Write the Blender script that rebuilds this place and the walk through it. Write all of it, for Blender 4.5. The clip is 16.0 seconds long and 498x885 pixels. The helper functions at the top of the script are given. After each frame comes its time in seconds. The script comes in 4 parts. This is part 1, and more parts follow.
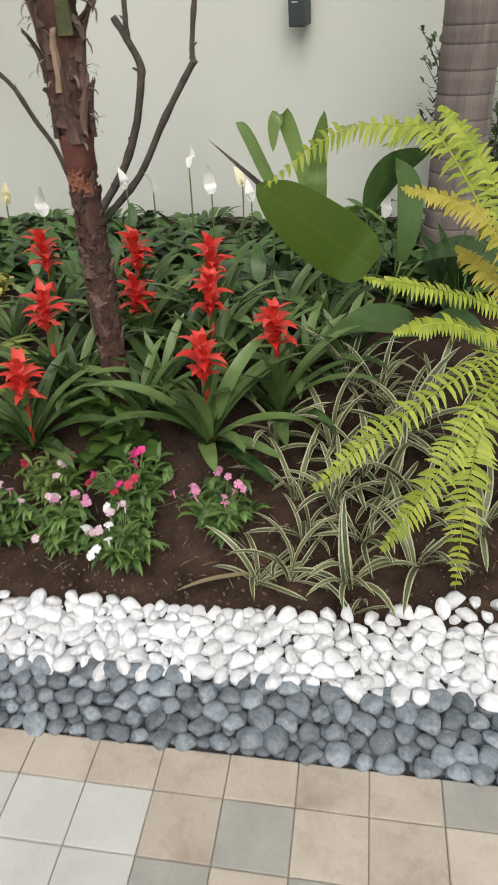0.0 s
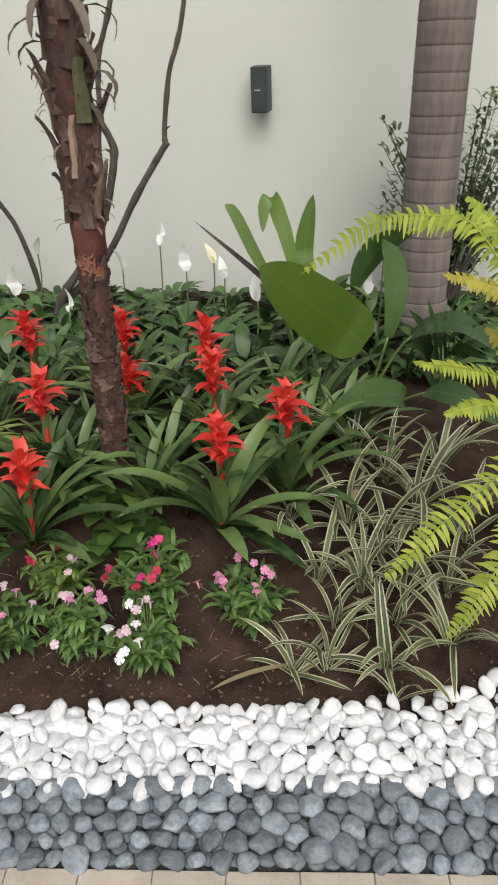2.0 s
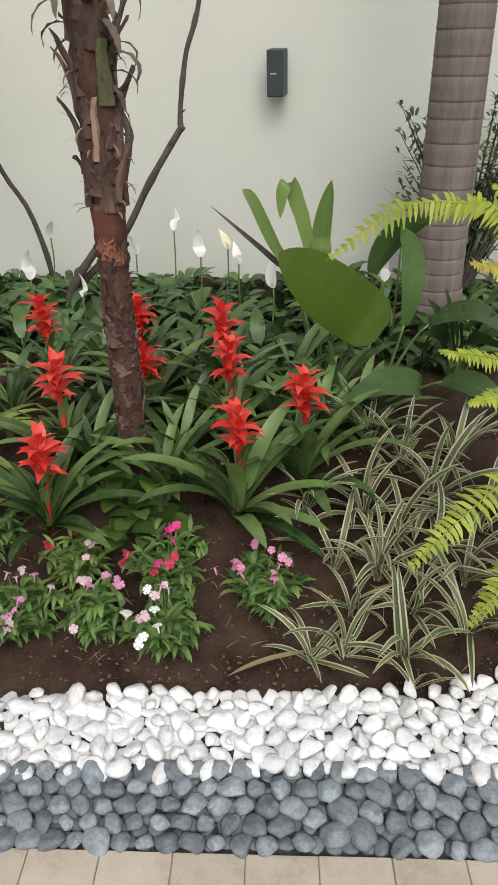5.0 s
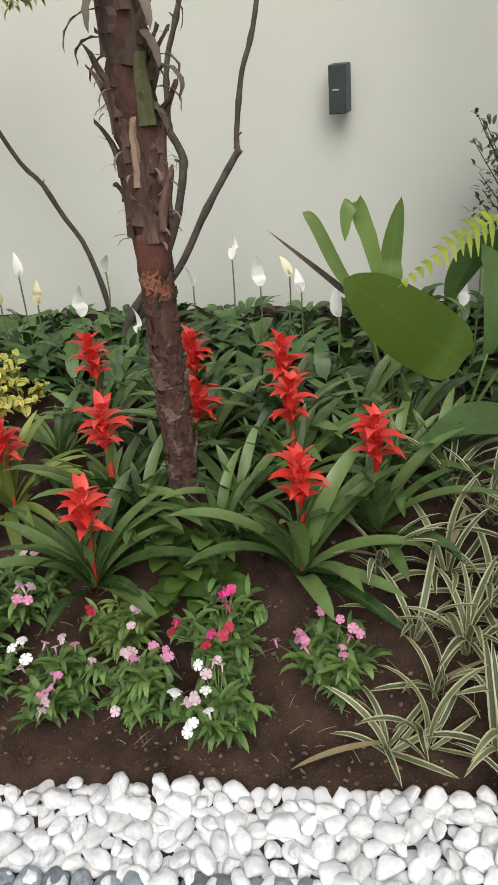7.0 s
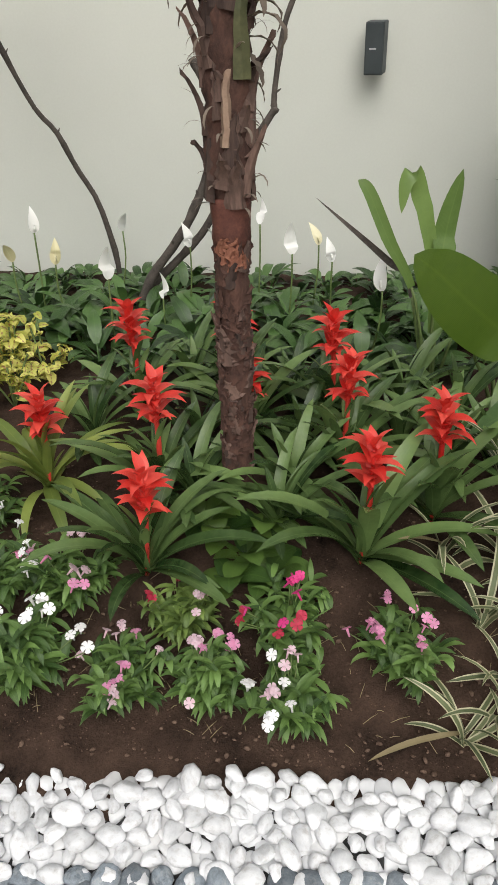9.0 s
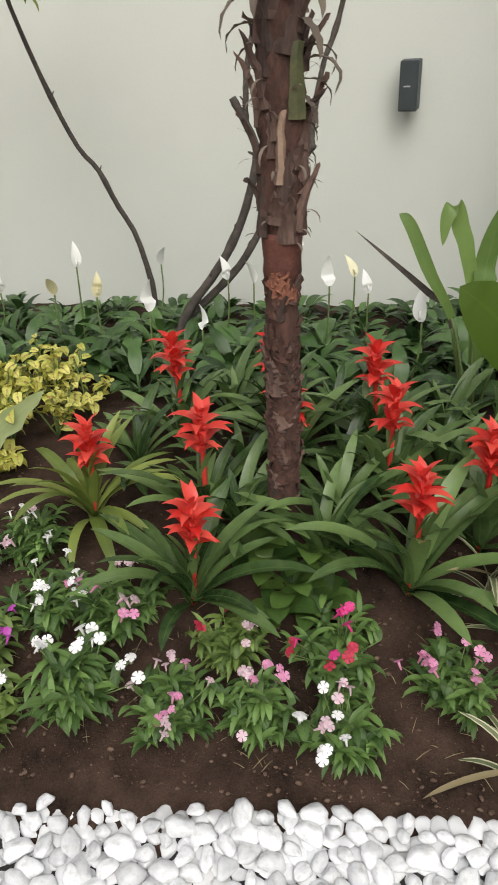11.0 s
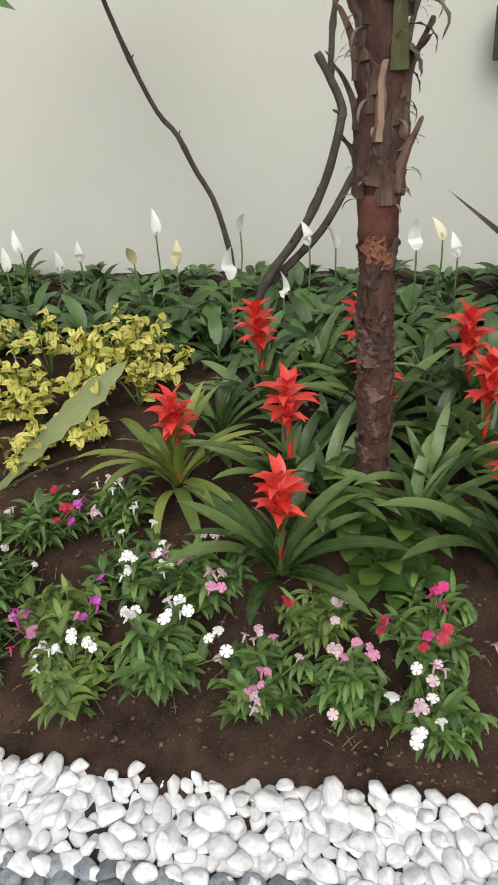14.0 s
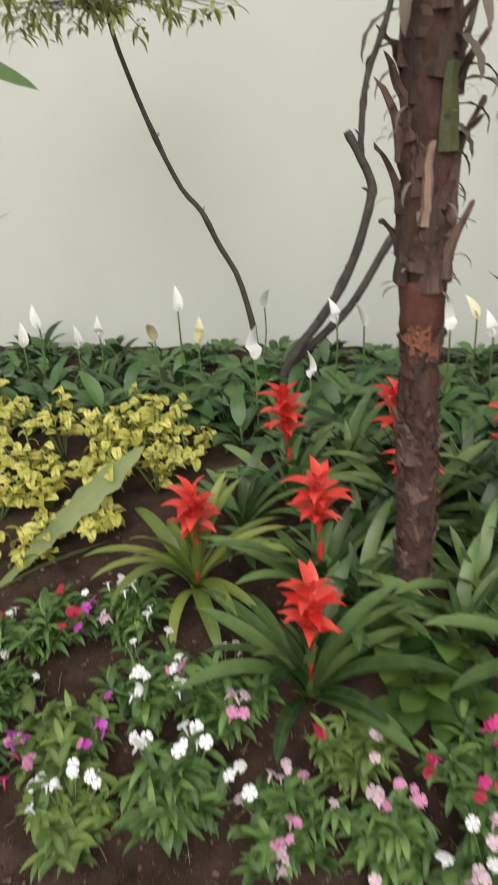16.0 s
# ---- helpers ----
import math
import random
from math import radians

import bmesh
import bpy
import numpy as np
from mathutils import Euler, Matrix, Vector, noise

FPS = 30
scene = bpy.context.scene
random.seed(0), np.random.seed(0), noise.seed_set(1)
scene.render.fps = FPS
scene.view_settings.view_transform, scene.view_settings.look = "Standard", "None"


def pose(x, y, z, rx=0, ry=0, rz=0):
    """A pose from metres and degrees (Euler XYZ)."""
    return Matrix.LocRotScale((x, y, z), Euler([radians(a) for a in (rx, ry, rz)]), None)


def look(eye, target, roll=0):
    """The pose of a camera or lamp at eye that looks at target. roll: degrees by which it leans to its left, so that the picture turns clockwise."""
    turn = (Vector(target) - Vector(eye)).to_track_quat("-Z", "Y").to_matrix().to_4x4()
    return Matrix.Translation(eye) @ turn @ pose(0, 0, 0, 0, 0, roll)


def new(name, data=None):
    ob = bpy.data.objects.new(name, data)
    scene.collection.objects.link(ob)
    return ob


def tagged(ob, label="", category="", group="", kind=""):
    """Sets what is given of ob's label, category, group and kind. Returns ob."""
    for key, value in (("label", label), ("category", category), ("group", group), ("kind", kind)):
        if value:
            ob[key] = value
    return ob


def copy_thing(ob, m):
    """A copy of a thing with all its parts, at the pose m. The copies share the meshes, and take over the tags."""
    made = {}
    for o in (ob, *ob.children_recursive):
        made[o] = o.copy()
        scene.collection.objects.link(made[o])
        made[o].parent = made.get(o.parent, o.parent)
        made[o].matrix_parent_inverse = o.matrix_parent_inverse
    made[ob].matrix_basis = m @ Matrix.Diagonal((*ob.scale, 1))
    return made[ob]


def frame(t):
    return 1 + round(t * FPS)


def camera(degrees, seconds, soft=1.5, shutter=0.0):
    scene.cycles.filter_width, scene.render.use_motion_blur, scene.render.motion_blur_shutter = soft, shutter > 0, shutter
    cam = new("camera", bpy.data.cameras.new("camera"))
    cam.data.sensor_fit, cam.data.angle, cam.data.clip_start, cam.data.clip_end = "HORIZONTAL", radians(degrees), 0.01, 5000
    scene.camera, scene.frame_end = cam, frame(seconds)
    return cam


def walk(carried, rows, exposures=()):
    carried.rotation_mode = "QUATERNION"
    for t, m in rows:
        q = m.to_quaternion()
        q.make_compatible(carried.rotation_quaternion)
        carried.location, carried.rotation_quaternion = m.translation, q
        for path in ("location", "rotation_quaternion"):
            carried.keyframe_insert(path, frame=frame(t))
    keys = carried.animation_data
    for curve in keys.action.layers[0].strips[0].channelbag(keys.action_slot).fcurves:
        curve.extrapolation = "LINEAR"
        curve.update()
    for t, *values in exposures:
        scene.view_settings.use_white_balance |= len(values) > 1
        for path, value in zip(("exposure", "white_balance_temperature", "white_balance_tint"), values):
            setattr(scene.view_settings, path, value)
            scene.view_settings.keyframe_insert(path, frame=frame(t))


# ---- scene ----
cam = camera(39.6, 16.0, soft=0.7, shutter=0.4)
METRES, EYE, TILT, LEAN, TURN = 1.65, 1.64, -33.0, 2.0, 8.5
ROWS = [
    (0.0, 0.0, 0.0, 0.0, -0.0, 0.0, 0.0),
    (0.5, -0.0092, 0.0689, 0.0235, -0.66, 0.68, 2.27),
    (1.0, -0.078, 0.0645, 0.0399, -2.5, 1.08, 2.55),
    (1.5, -0.18, 0.0461, 0.0367, -7.94, 3.64, 4.66),
    (2.0, -0.204, 0.0463, 0.0491, -7.07, 4.83, 2.77),
    (2.5, -0.2111, 0.0554, 0.0506, -5.06, 5.25, 1.77),
    (3.0, -0.2112, 0.0563, 0.0465, -6.85, 3.5, 2.45),
    (5.5, -0.2542, 0.0543, 0.0523, -6.91, 3.8, 1.96),
    (6.0, -0.2703, 0.0816, 0.0652, -6.72, 3.51, -0.16),
    (6.5, -0.2416, 0.1511, 0.0817, -1.85, 4.61, 1.46),
    (7.0, -0.2016, 0.1973, 0.1062, -1.06, 6.06, 2.43),
    (7.5, -0.2103, 0.2106, 0.1248, -0.17, 4.93, 0.88),
    (8.0, -0.2958, 0.2386, 0.1358, -2.67, 2.83, 0.68),
    (10.5, -0.4244, 0.2602, 0.1565, -5.64, 3.55, 1.44),
    (11.0, -0.4409, 0.2532, 0.1515, -3.41, 5.21, 1.04),
    (11.5, -0.4565, 0.2525, 0.1511, -2.68, 5.49, 0.24),
    (12.0, -0.4625, 0.2538, 0.152, -1.74, 5.48, -0.35),
    (12.5, -0.4632, 0.2637, 0.1539, -1.79, 4.66, -0.4),
    (13.0, -0.4626, 0.2748, 0.1568, 1.64, 3.53, 1.46),
    (13.5, -0.4652, 0.2843, 0.1621, 1.06, 3.23, 1.16),
    (14.0, -0.4773, 0.2842, 0.1595, 2.02, 2.73, 0.29),
    (14.5, -0.4906, 0.2866, 0.1554, 2.68, 2.85, -0.01),
    (15.0, -0.4993, 0.2898, 0.1598, 2.28, 4.13, -0.1),
    (15.5, -0.4981, 0.3168, 0.1762, 0.93, 3.53, 0.7),
    (16.0, -0.4988, 0.3836, 0.2281, 3.3, 7.76, -0.51),
]
walk(cam, [(t, pose(0, 0, EYE, TILT, LEAN, TURN) @ pose(METRES * x, METRES * y, METRES * z, 90 + pitch, roll, yaw)) for t, x, y, z, yaw, pitch, roll in ROWS])

# ---- world, sun, exposure ----
world = bpy.data.worlds.new("overcast_sky")
scene.world = world
world.use_nodes = True
wn = world.node_tree
sky = wn.nodes.new("ShaderNodeTexSky")
sky.sky_type = "NISHITA"
sky.sun_disc = False
sky.sun_elevation, sky.sun_rotation = radians(50), radians(170)
sky.air_density, sky.dust_density = 1.0, 4.0
hsv = wn.nodes.new("ShaderNodeHueSaturation")
hsv.inputs["Saturation"].default_value = 0.25
wn.links.new(sky.outputs[0], hsv.inputs["Color"])
wn.links.new(hsv.outputs[0], wn.nodes["Background"].inputs[0])
wn.nodes["Background"].inputs[1].default_value = 0.105
sun = new("sun", bpy.data.lights.new("sun", "SUN"))
sun.data.energy, sun.data.angle, sun.data.color = 1.75, radians(60), (1.0, 0.96, 0.9)
sun.matrix_world = look((0.8, -3.6, 5.6), (0, 1.0, 0))
scene.view_settings.exposure = 0.18


# ---- materials ----
def nodes_of(name):
    m = bpy.data.materials.new(name)
    m.use_nodes = True
    t = m.node_tree
    return m, t, t.nodes["Principled BSDF"]


def noise_tex(t, scale, detail=4, rough=0.6, coords=None):
    n = t.nodes.new("ShaderNodeTexNoise")
    n.inputs["Scale"].default_value, n.inputs["Detail"].default_value, n.inputs["Roughness"].default_value = scale, detail, rough
    if coords:
        t.links.new(coords, n.inputs["Vector"])
    return n.outputs["Fac"]


def ramp(t, fac, stops):
    r = t.nodes.new("ShaderNodeValToRGB")
    els = r.color_ramp.elements
    while len(els) < len(stops):
        els.new(0.5)
    for e, (p, c) in zip(els, stops):
        e.position, e.color = p, (*c, 1)
    t.links.new(fac, r.inputs[0])
    return r.outputs[0]


def mix(t, fac, a, b, blend="MIX"):
    n = t.nodes.new("ShaderNodeMix")
    n.data_type, n.blend_type = "RGBA", blend
    for sock, v in ((n.inputs[0], fac), (n.inputs[6], a), (n.inputs[7], b)):
        if isinstance(v, bpy.types.NodeSocket):
            t.links.new(v, sock)
        else:
            sock.default_value = v if isinstance(v, (int, float)) else (*v, 1)
    return n.outputs[2]


def math_node(t, op, a, b=0.0):
    n = t.nodes.new("ShaderNodeMath")
    n.operation = op
    for sock, v in zip(n.inputs, (a, b)):
        if isinstance(v, bpy.types.NodeSocket):
            t.links.new(v, sock)
        else:
            sock.default_value = v
    return n.outputs[0]


def bump(t, bsdf, height, strength, distance=0.005):
    b = t.nodes.new("ShaderNodeBump")
    b.inputs["Strength"].default_value, b.inputs["Distance"].default_value = strength, distance
    t.links.new(height, b.inputs["Height"])
    t.links.new(b.outputs[0], bsdf.inputs["Normal"])


def surface(name, dark, light, scale, rough, bump_strength, fine=60, by_object=0.0, distance=0.005, stains=None, spec=0.4, squash=1.0):
    """A rough solid: two scales of noise in the colour, relief, and a shift of brightness from piece to piece."""
    m, t, b = nodes_of(name)
    xyz = t.nodes.new("ShaderNodeTexCoord").outputs["Object"]
    info = t.nodes.new("ShaderNodeObjectInfo")
    if by_object:
        add = t.nodes.new("ShaderNodeVectorMath")
        t.links.new(xyz, add.inputs[0])
        comb = t.nodes.new("ShaderNodeCombineXYZ")
        t.links.new(math_node(t, "MULTIPLY", info.outputs["Random"], 37.0), comb.inputs[0])
        t.links.new(comb.outputs[0], add.inputs[1])
        xyz = add.outputs[0]
    if squash != 1.0:
        stretch = t.nodes.new("ShaderNodeVectorMath")
        stretch.operation = "MULTIPLY"
        stretch.inputs[1].default_value = (1, 1, squash)
        t.links.new(xyz, stretch.inputs[0])
        xyz = stretch.outputs[0]
    big, small = noise_tex(t, scale, 3, 0.6, xyz), noise_tex(t, fine, 5, 0.7, xyz)
    col = ramp(t, math_node(t, "ADD", math_node(t, "MULTIPLY", big, 0.6), math_node(t, "MULTIPLY", small, 0.4)), ((0.32, dark), (0.68, light)))
    if stains:
        col = mix(t, ramp(t, noise_tex(t, stains[0], 6, 0.75, xyz), ((0.5, (0, 0, 0)), (0.75, (1, 1, 1)))), col, stains[1])
    if by_object:
        f = math_node(t, "ADD", math_node(t, "MULTIPLY", info.outputs["Random"], by_object), 1.0 - by_object / 2)
        n = t.nodes.new("ShaderNodeVectorMath")
        n.operation = "SCALE"
        t.links.new(col, n.inputs[0])
        t.links.new(f, n.inputs["Scale"])
        col = n.outputs[0]
    t.links.new(col, b.inputs["Base Color"])
    b.inputs["Roughness"].default_value = rough
    b.inputs["Specular IOR Level"].default_value = spec
    bump(t, b, math_node(t, "ADD", math_node(t, "MULTIPLY", small, 0.5), big), bump_strength, distance)
    return m


def leafy(name, dark, light, rough=0.4, through_light=0.25, margin=None, centre=None, bands=0.0, worn=None):
    """A leaf: u runs across the blade and v along it; light shines through in part."""
    m, t, b = nodes_of(name)
    uv = t.nodes.new("ShaderNodeUVMap").outputs[0]
    sep = t.nodes.new("ShaderNodeSeparateXYZ")
    t.links.new(uv, sep.inputs[0])
    u, v = sep.outputs[0], sep.outputs[1]
    xyz = t.nodes.new("ShaderNodeTexCoord").outputs["Object"]
    rnd = t.nodes.new("ShaderNodeNewGeometry").outputs["Random Per Island"]
    obj = t.nodes.new("ShaderNodeObjectInfo").outputs["Random"]
    spread = math_node(t, "FRACT", math_node(t, "ADD", rnd, obj))
    fac = math_node(t, "ADD", math_node(t, "MULTIPLY", spread, 0.6), math_node(t, "MULTIPLY", noise_tex(t, 25, 4, 0.6, xyz), 0.4))
    col = ramp(t, fac, ((0.15, dark), (0.85, light)))
    from_mid = math_node(t, "ABSOLUTE", math_node(t, "SUBTRACT", u, 0.5))
    if margin:
        wob = math_node(t, "ADD", from_mid, math_node(t, "MULTIPLY", math_node(t, "SUBTRACT", noise_tex(t, 40, 2, 0.5, xyz), 0.5), 0.12))
        col = mix(t, ramp(t, wob, ((0.27, (0, 0, 0)), (0.31, (1, 1, 1)))), col, margin)
    if centre:
        wob = math_node(t, "ADD", from_mid, math_node(t, "MULTIPLY", math_node(t, "SUBTRACT", noise_tex(t, 90, 3, 0.6, xyz), 0.5), 0.5))
        col = mix(t, ramp(t, wob, ((0.02, (1, 1, 1)), (0.10, (0, 0, 0)))), col, centre)
    rib = ramp(t, from_mid, ((0.0, (1, 1, 1)), (0.05, (0, 0, 0))))
    col = mix(t, math_node(t, "MULTIPLY", rib, 0.35), col, light)
    if worn:
        col = mix(t, ramp(t, noise_tex(t, 9, 5, 0.7, xyz), ((0.56, (0, 0, 0)), (0.72, (1, 1, 1)))), col, worn)
    t.links.new(col, b.inputs["Base Color"])
    b.inputs["Roughness"].default_value = rough
    b.inputs["Specular IOR Level"].default_value = 0.62
    veins = t.nodes.new("ShaderNodeTexWave")
    veins.inputs["Scale"].default_value, veins.inputs["Distortion"].default_value = 6.0 + bands, 1.0
    t.links.new(uv, veins.inputs["Vector"])
    bump(t, b, math_node(t, "ADD", math_node(t, "MULTIPLY", veins.outputs["Fac"], 0.5), noise_tex(t, 60, 3, 0.5, xyz)), 0.25, 0.002)
    tr = t.nodes.new("ShaderNodeBsdfTranslucent")
    t.links.new(col, tr.inputs[0])
    ms = t.nodes.new("ShaderNodeMixShader")
    ms.inputs[0].default_value = through_light
    t.links.new(b.outputs[0], ms.inputs[1])
    t.links.new(tr.outputs[0], ms.inputs[2])
    t.links.new(ms.outputs[0], t.nodes["Material Output"].inputs[0])
    return m


WALL = surface("painted_plaster", (0.565, 0.58, 0.52), (0.625, 0.64, 0.58), 1.2, 0.85, 0.12, fine=90, distance=0.002)
SOIL = surface("damp_soil", (0.010, 0.0062, 0.0046), (0.090, 0.056, 0.040), 9, 0.95, 0.9, fine=140, distance=0.012, spec=0.15)
CLOD = surface("soil_crumb", (0.035, 0.02, 0.014), (0.22, 0.15, 0.11), 30, 0.95, 0.6, fine=200, by_object=0.3, spec=0.15)
WHITE_STONE = surface("white_marble_pebble", (0.62, 0.63, 0.645), (0.84, 0.845, 0.85), 1.3, 0.5, 0.4, fine=6, by_object=0.26, stains=(1.5, (0.44, 0.425, 0.41)), distance=0.003)
GREY_STONE = surface("grey_river_pebble", (0.08, 0.098, 0.115), (0.25, 0.285, 0.315), 1.5, 0.5, 0.35, fine=8, by_object=0.75, stains=(1.6, (0.33, 0.34, 0.34)), distance=0.003)
BED = surface("gravel_bed", (0.02, 0.02, 0.02), (0.06, 0.06, 0.06), 40, 0.95, 0.8, fine=160, distance=0.01)
TILE_BEIGE = surface("beige_paver", (0.41, 0.35, 0.285), (0.54, 0.475, 0.395), 8, 0.75, 0.2, fine=120, by_object=0.16, stains=(5, (0.33, 0.26, 0.20)), distance=0.002)
TILE_GREY = surface("grey_paver", (0.30, 0.29, 0.26), (0.40, 0.39, 0.35), 8, 0.75, 0.2, fine=120, by_object=0.14, distance=0.002)
TILE_PALE = surface("pale_paver", (0.46, 0.46, 0.42), (0.57, 0.57, 0.53), 7, 0.7, 0.15, fine=120, by_object=0.08, distance=0.002)
GROUT = surface("sand_joint", (0.22, 0.185, 0.15), (0.33, 0.285, 0.235), 20, 0.95, 0.5, fine=150)
PALM_BARK = surface("grey_palm_bark", (0.095, 0.076, 0.068), (0.225, 0.188, 0.17), 9, 0.85, 0.5, fine=90, stains=(22, (0.10, 0.08, 0.07)), squash=0.12)
BROWN_BARK = surface("brown_fibrous_bark", (0.018, 0.009, 0.007), (0.125, 0.062, 0.045), 14, 0.9, 1.0, fine=90, distance=0.01, squash=0.5)
BOOT = surface("dry_leaf_base", (0.022, 0.014, 0.012), (0.17, 0.105, 0.082), 16, 0.85, 0.6, fine=90, by_object=0.9, squash=0.2)
BOOT_PALE = surface("split_pale_wood", (0.19, 0.12, 0.085), (0.36, 0.26, 0.185), 10, 0.8, 0.3, fine=70)
BOOT_GREEN = surface("green_leaf_stub", (0.045, 0.052, 0.022), (0.115, 0.115, 0.05), 10, 0.7, 0.3, fine=70)
SCAR = surface("red_brown_scar", (0.10, 0.028, 0.018), (0.34, 0.15, 0.09), 22, 0.8, 0.5, fine=120)
COLLAR = surface("red_brown_bark", (0.035, 0.012, 0.009), (0.15, 0.055, 0.038), 16, 0.75, 0.6, fine=110)
STEM_BARK = surface("dark_stem_bark", (0.035, 0.03, 0.026), (0.12, 0.10, 0.085), 20, 0.85, 0.5, fine=120)
GREEN_STEM = surface("green_stem", (0.08, 0.12, 0.035), (0.16, 0.22, 0.07), 20, 0.6, 0.2, fine=90)
CASE = surface("dark_grey_plastic", (0.042, 0.052, 0.055), (0.06, 0.072, 0.075), 8, 0.55, 0.1, fine=300, distance=0.001)
BADGE = surface("silver_badge", (0.45, 0.46, 0.47), (0.6, 0.6, 0.6), 30, 0.4, 0.05)
BROM_LEAF = leafy("bromeliad_leaf", (0.018, 0.048, 0.013), (0.19, 0.29, 0.095), 0.26, 0.2)
BROM_LIME = leafy("yellowing_bromeliad_leaf", (0.120, 0.180, 0.036), (0.300, 0.360, 0.084), 0.36, 0.25)
RED = leafy("red_bract", (0.66, 0.018, 0.016), (0.90, 0.12, 0.085), 0.34, 0.25)
LILY_LEAF = leafy("peace_lily_leaf", (0.010, 0.032, 0.008), (0.115, 0.215, 0.06), 0.3, 0.18, bands=6)
SPATHE = leafy("white_spathe", (0.90, 0.90, 0.85), (0.95, 0.95, 0.92), 0.5, 0.15)
CREAM_SPATHE = leafy("fading_spathe", (0.70, 0.64, 0.36), (0.88, 0.84, 0.60), 0.5, 0.15)
PINK_LEAF = leafy("dianthus_leaf", (0.026, 0.066, 0.013), (0.19, 0.32, 0.08), 0.5, 0.22)
LIME_PINK_LEAF = leafy("light_dianthus_leaf", (0.06, 0.11, 0.022), (0.26, 0.37, 0.09), 0.5, 0.25)
STRIPED = leafy("variegated_leaf", (0.04, 0.065, 0.025), (0.22, 0.26, 0.12), 0.45, 0.22, margin=(0.58, 0.56, 0.37))
DRY_LEAF = leafy("withering_striped_leaf", (0.26, 0.20, 0.10), (0.42, 0.36, 0.20), 0.6, 0.2)
COLEUS = leafy("yellow_coleus_leaf", (0.42, 0.45, 0.06), (0.82, 0.77, 0.22), 0.5, 0.3, centre=(0.32, 0.12, 0.07))
FERN = leafy("lime_fern_leaf", (0.24, 0.33, 0.03), (0.50, 0.56, 0.08), 0.45, 0.35)
FERN_OLD = leafy("yellowed_fern_leaf", (0.40, 0.36, 0.04), (0.58, 0.50, 0.10), 0.5, 0.35)
BIG_LEAF = leafy("broad_green_leaf", (0.075, 0.138, 0.014), (0.127, 0.207, 0.023), 0.35, 0.3, bands=10)
DARK_LEAF = leafy("dark_tropical_leaf", (0.022, 0.056, 0.013), (0.115, 0.205, 0.06), 0.32, 0.2, bands=8)
STRAP = leafy("upright_strap_leaf", (0.070, 0.140, 0.028), (0.182, 0.280, 0.070), 0.4, 0.25)
PALE_LEAF = leafy("pale_serrated_leaf", (0.24, 0.31, 0.11), (0.44, 0.50, 0.24), 0.4, 0.3, bands=10)
HOSTA_LEAF = leafy("rounded_green_leaf", (0.025, 0.065, 0.015), (0.13, 0.22, 0.045), 0.35, 0.2, bands=6)
SHRUB_LEAF = leafy("shrub_leaf", (0.046, 0.098, 0.039), (0.182, 0.247, 0.104), 0.5, 0.25)
TREE_LEAF = leafy("yellow_green_tree_leaf", (0.14, 0.17, 0.04), (0.40, 0.42, 0.12), 0.5, 0.35)
DRY_FIBRE = leafy("dry_brown_fibre", (0.08, 0.06, 0.045), (0.26, 0.21, 0.16), 0.8, 0.15)
PETALS = {
    "white": leafy("white_petal", (0.90, 0.89, 0.88), (0.95, 0.94, 0.93), 0.6, 0.1),
    "pale_pink": leafy("pale_pink_petal", (0.78, 0.52, 0.60), (0.86, 0.68, 0.74), 0.6, 0.25),
    "pink": leafy("pink_petal", (0.78, 0.26, 0.48), (0.84, 0.40, 0.60), 0.6, 0.25),
    "hot_pink": leafy("hot_pink_petal", (0.72, 0.03, 0.22), (0.80, 0.07, 0.32), 0.6, 0.25),
    "crimson": leafy("crimson_petal", (0.42, 0.012, 0.045), (0.62, 0.04, 0.09), 0.6, 0.25),
    "magenta": leafy("magenta_petal", (0.50, 0.04, 0.42), (0.62, 0.12, 0.55), 0.6, 0.25),
}


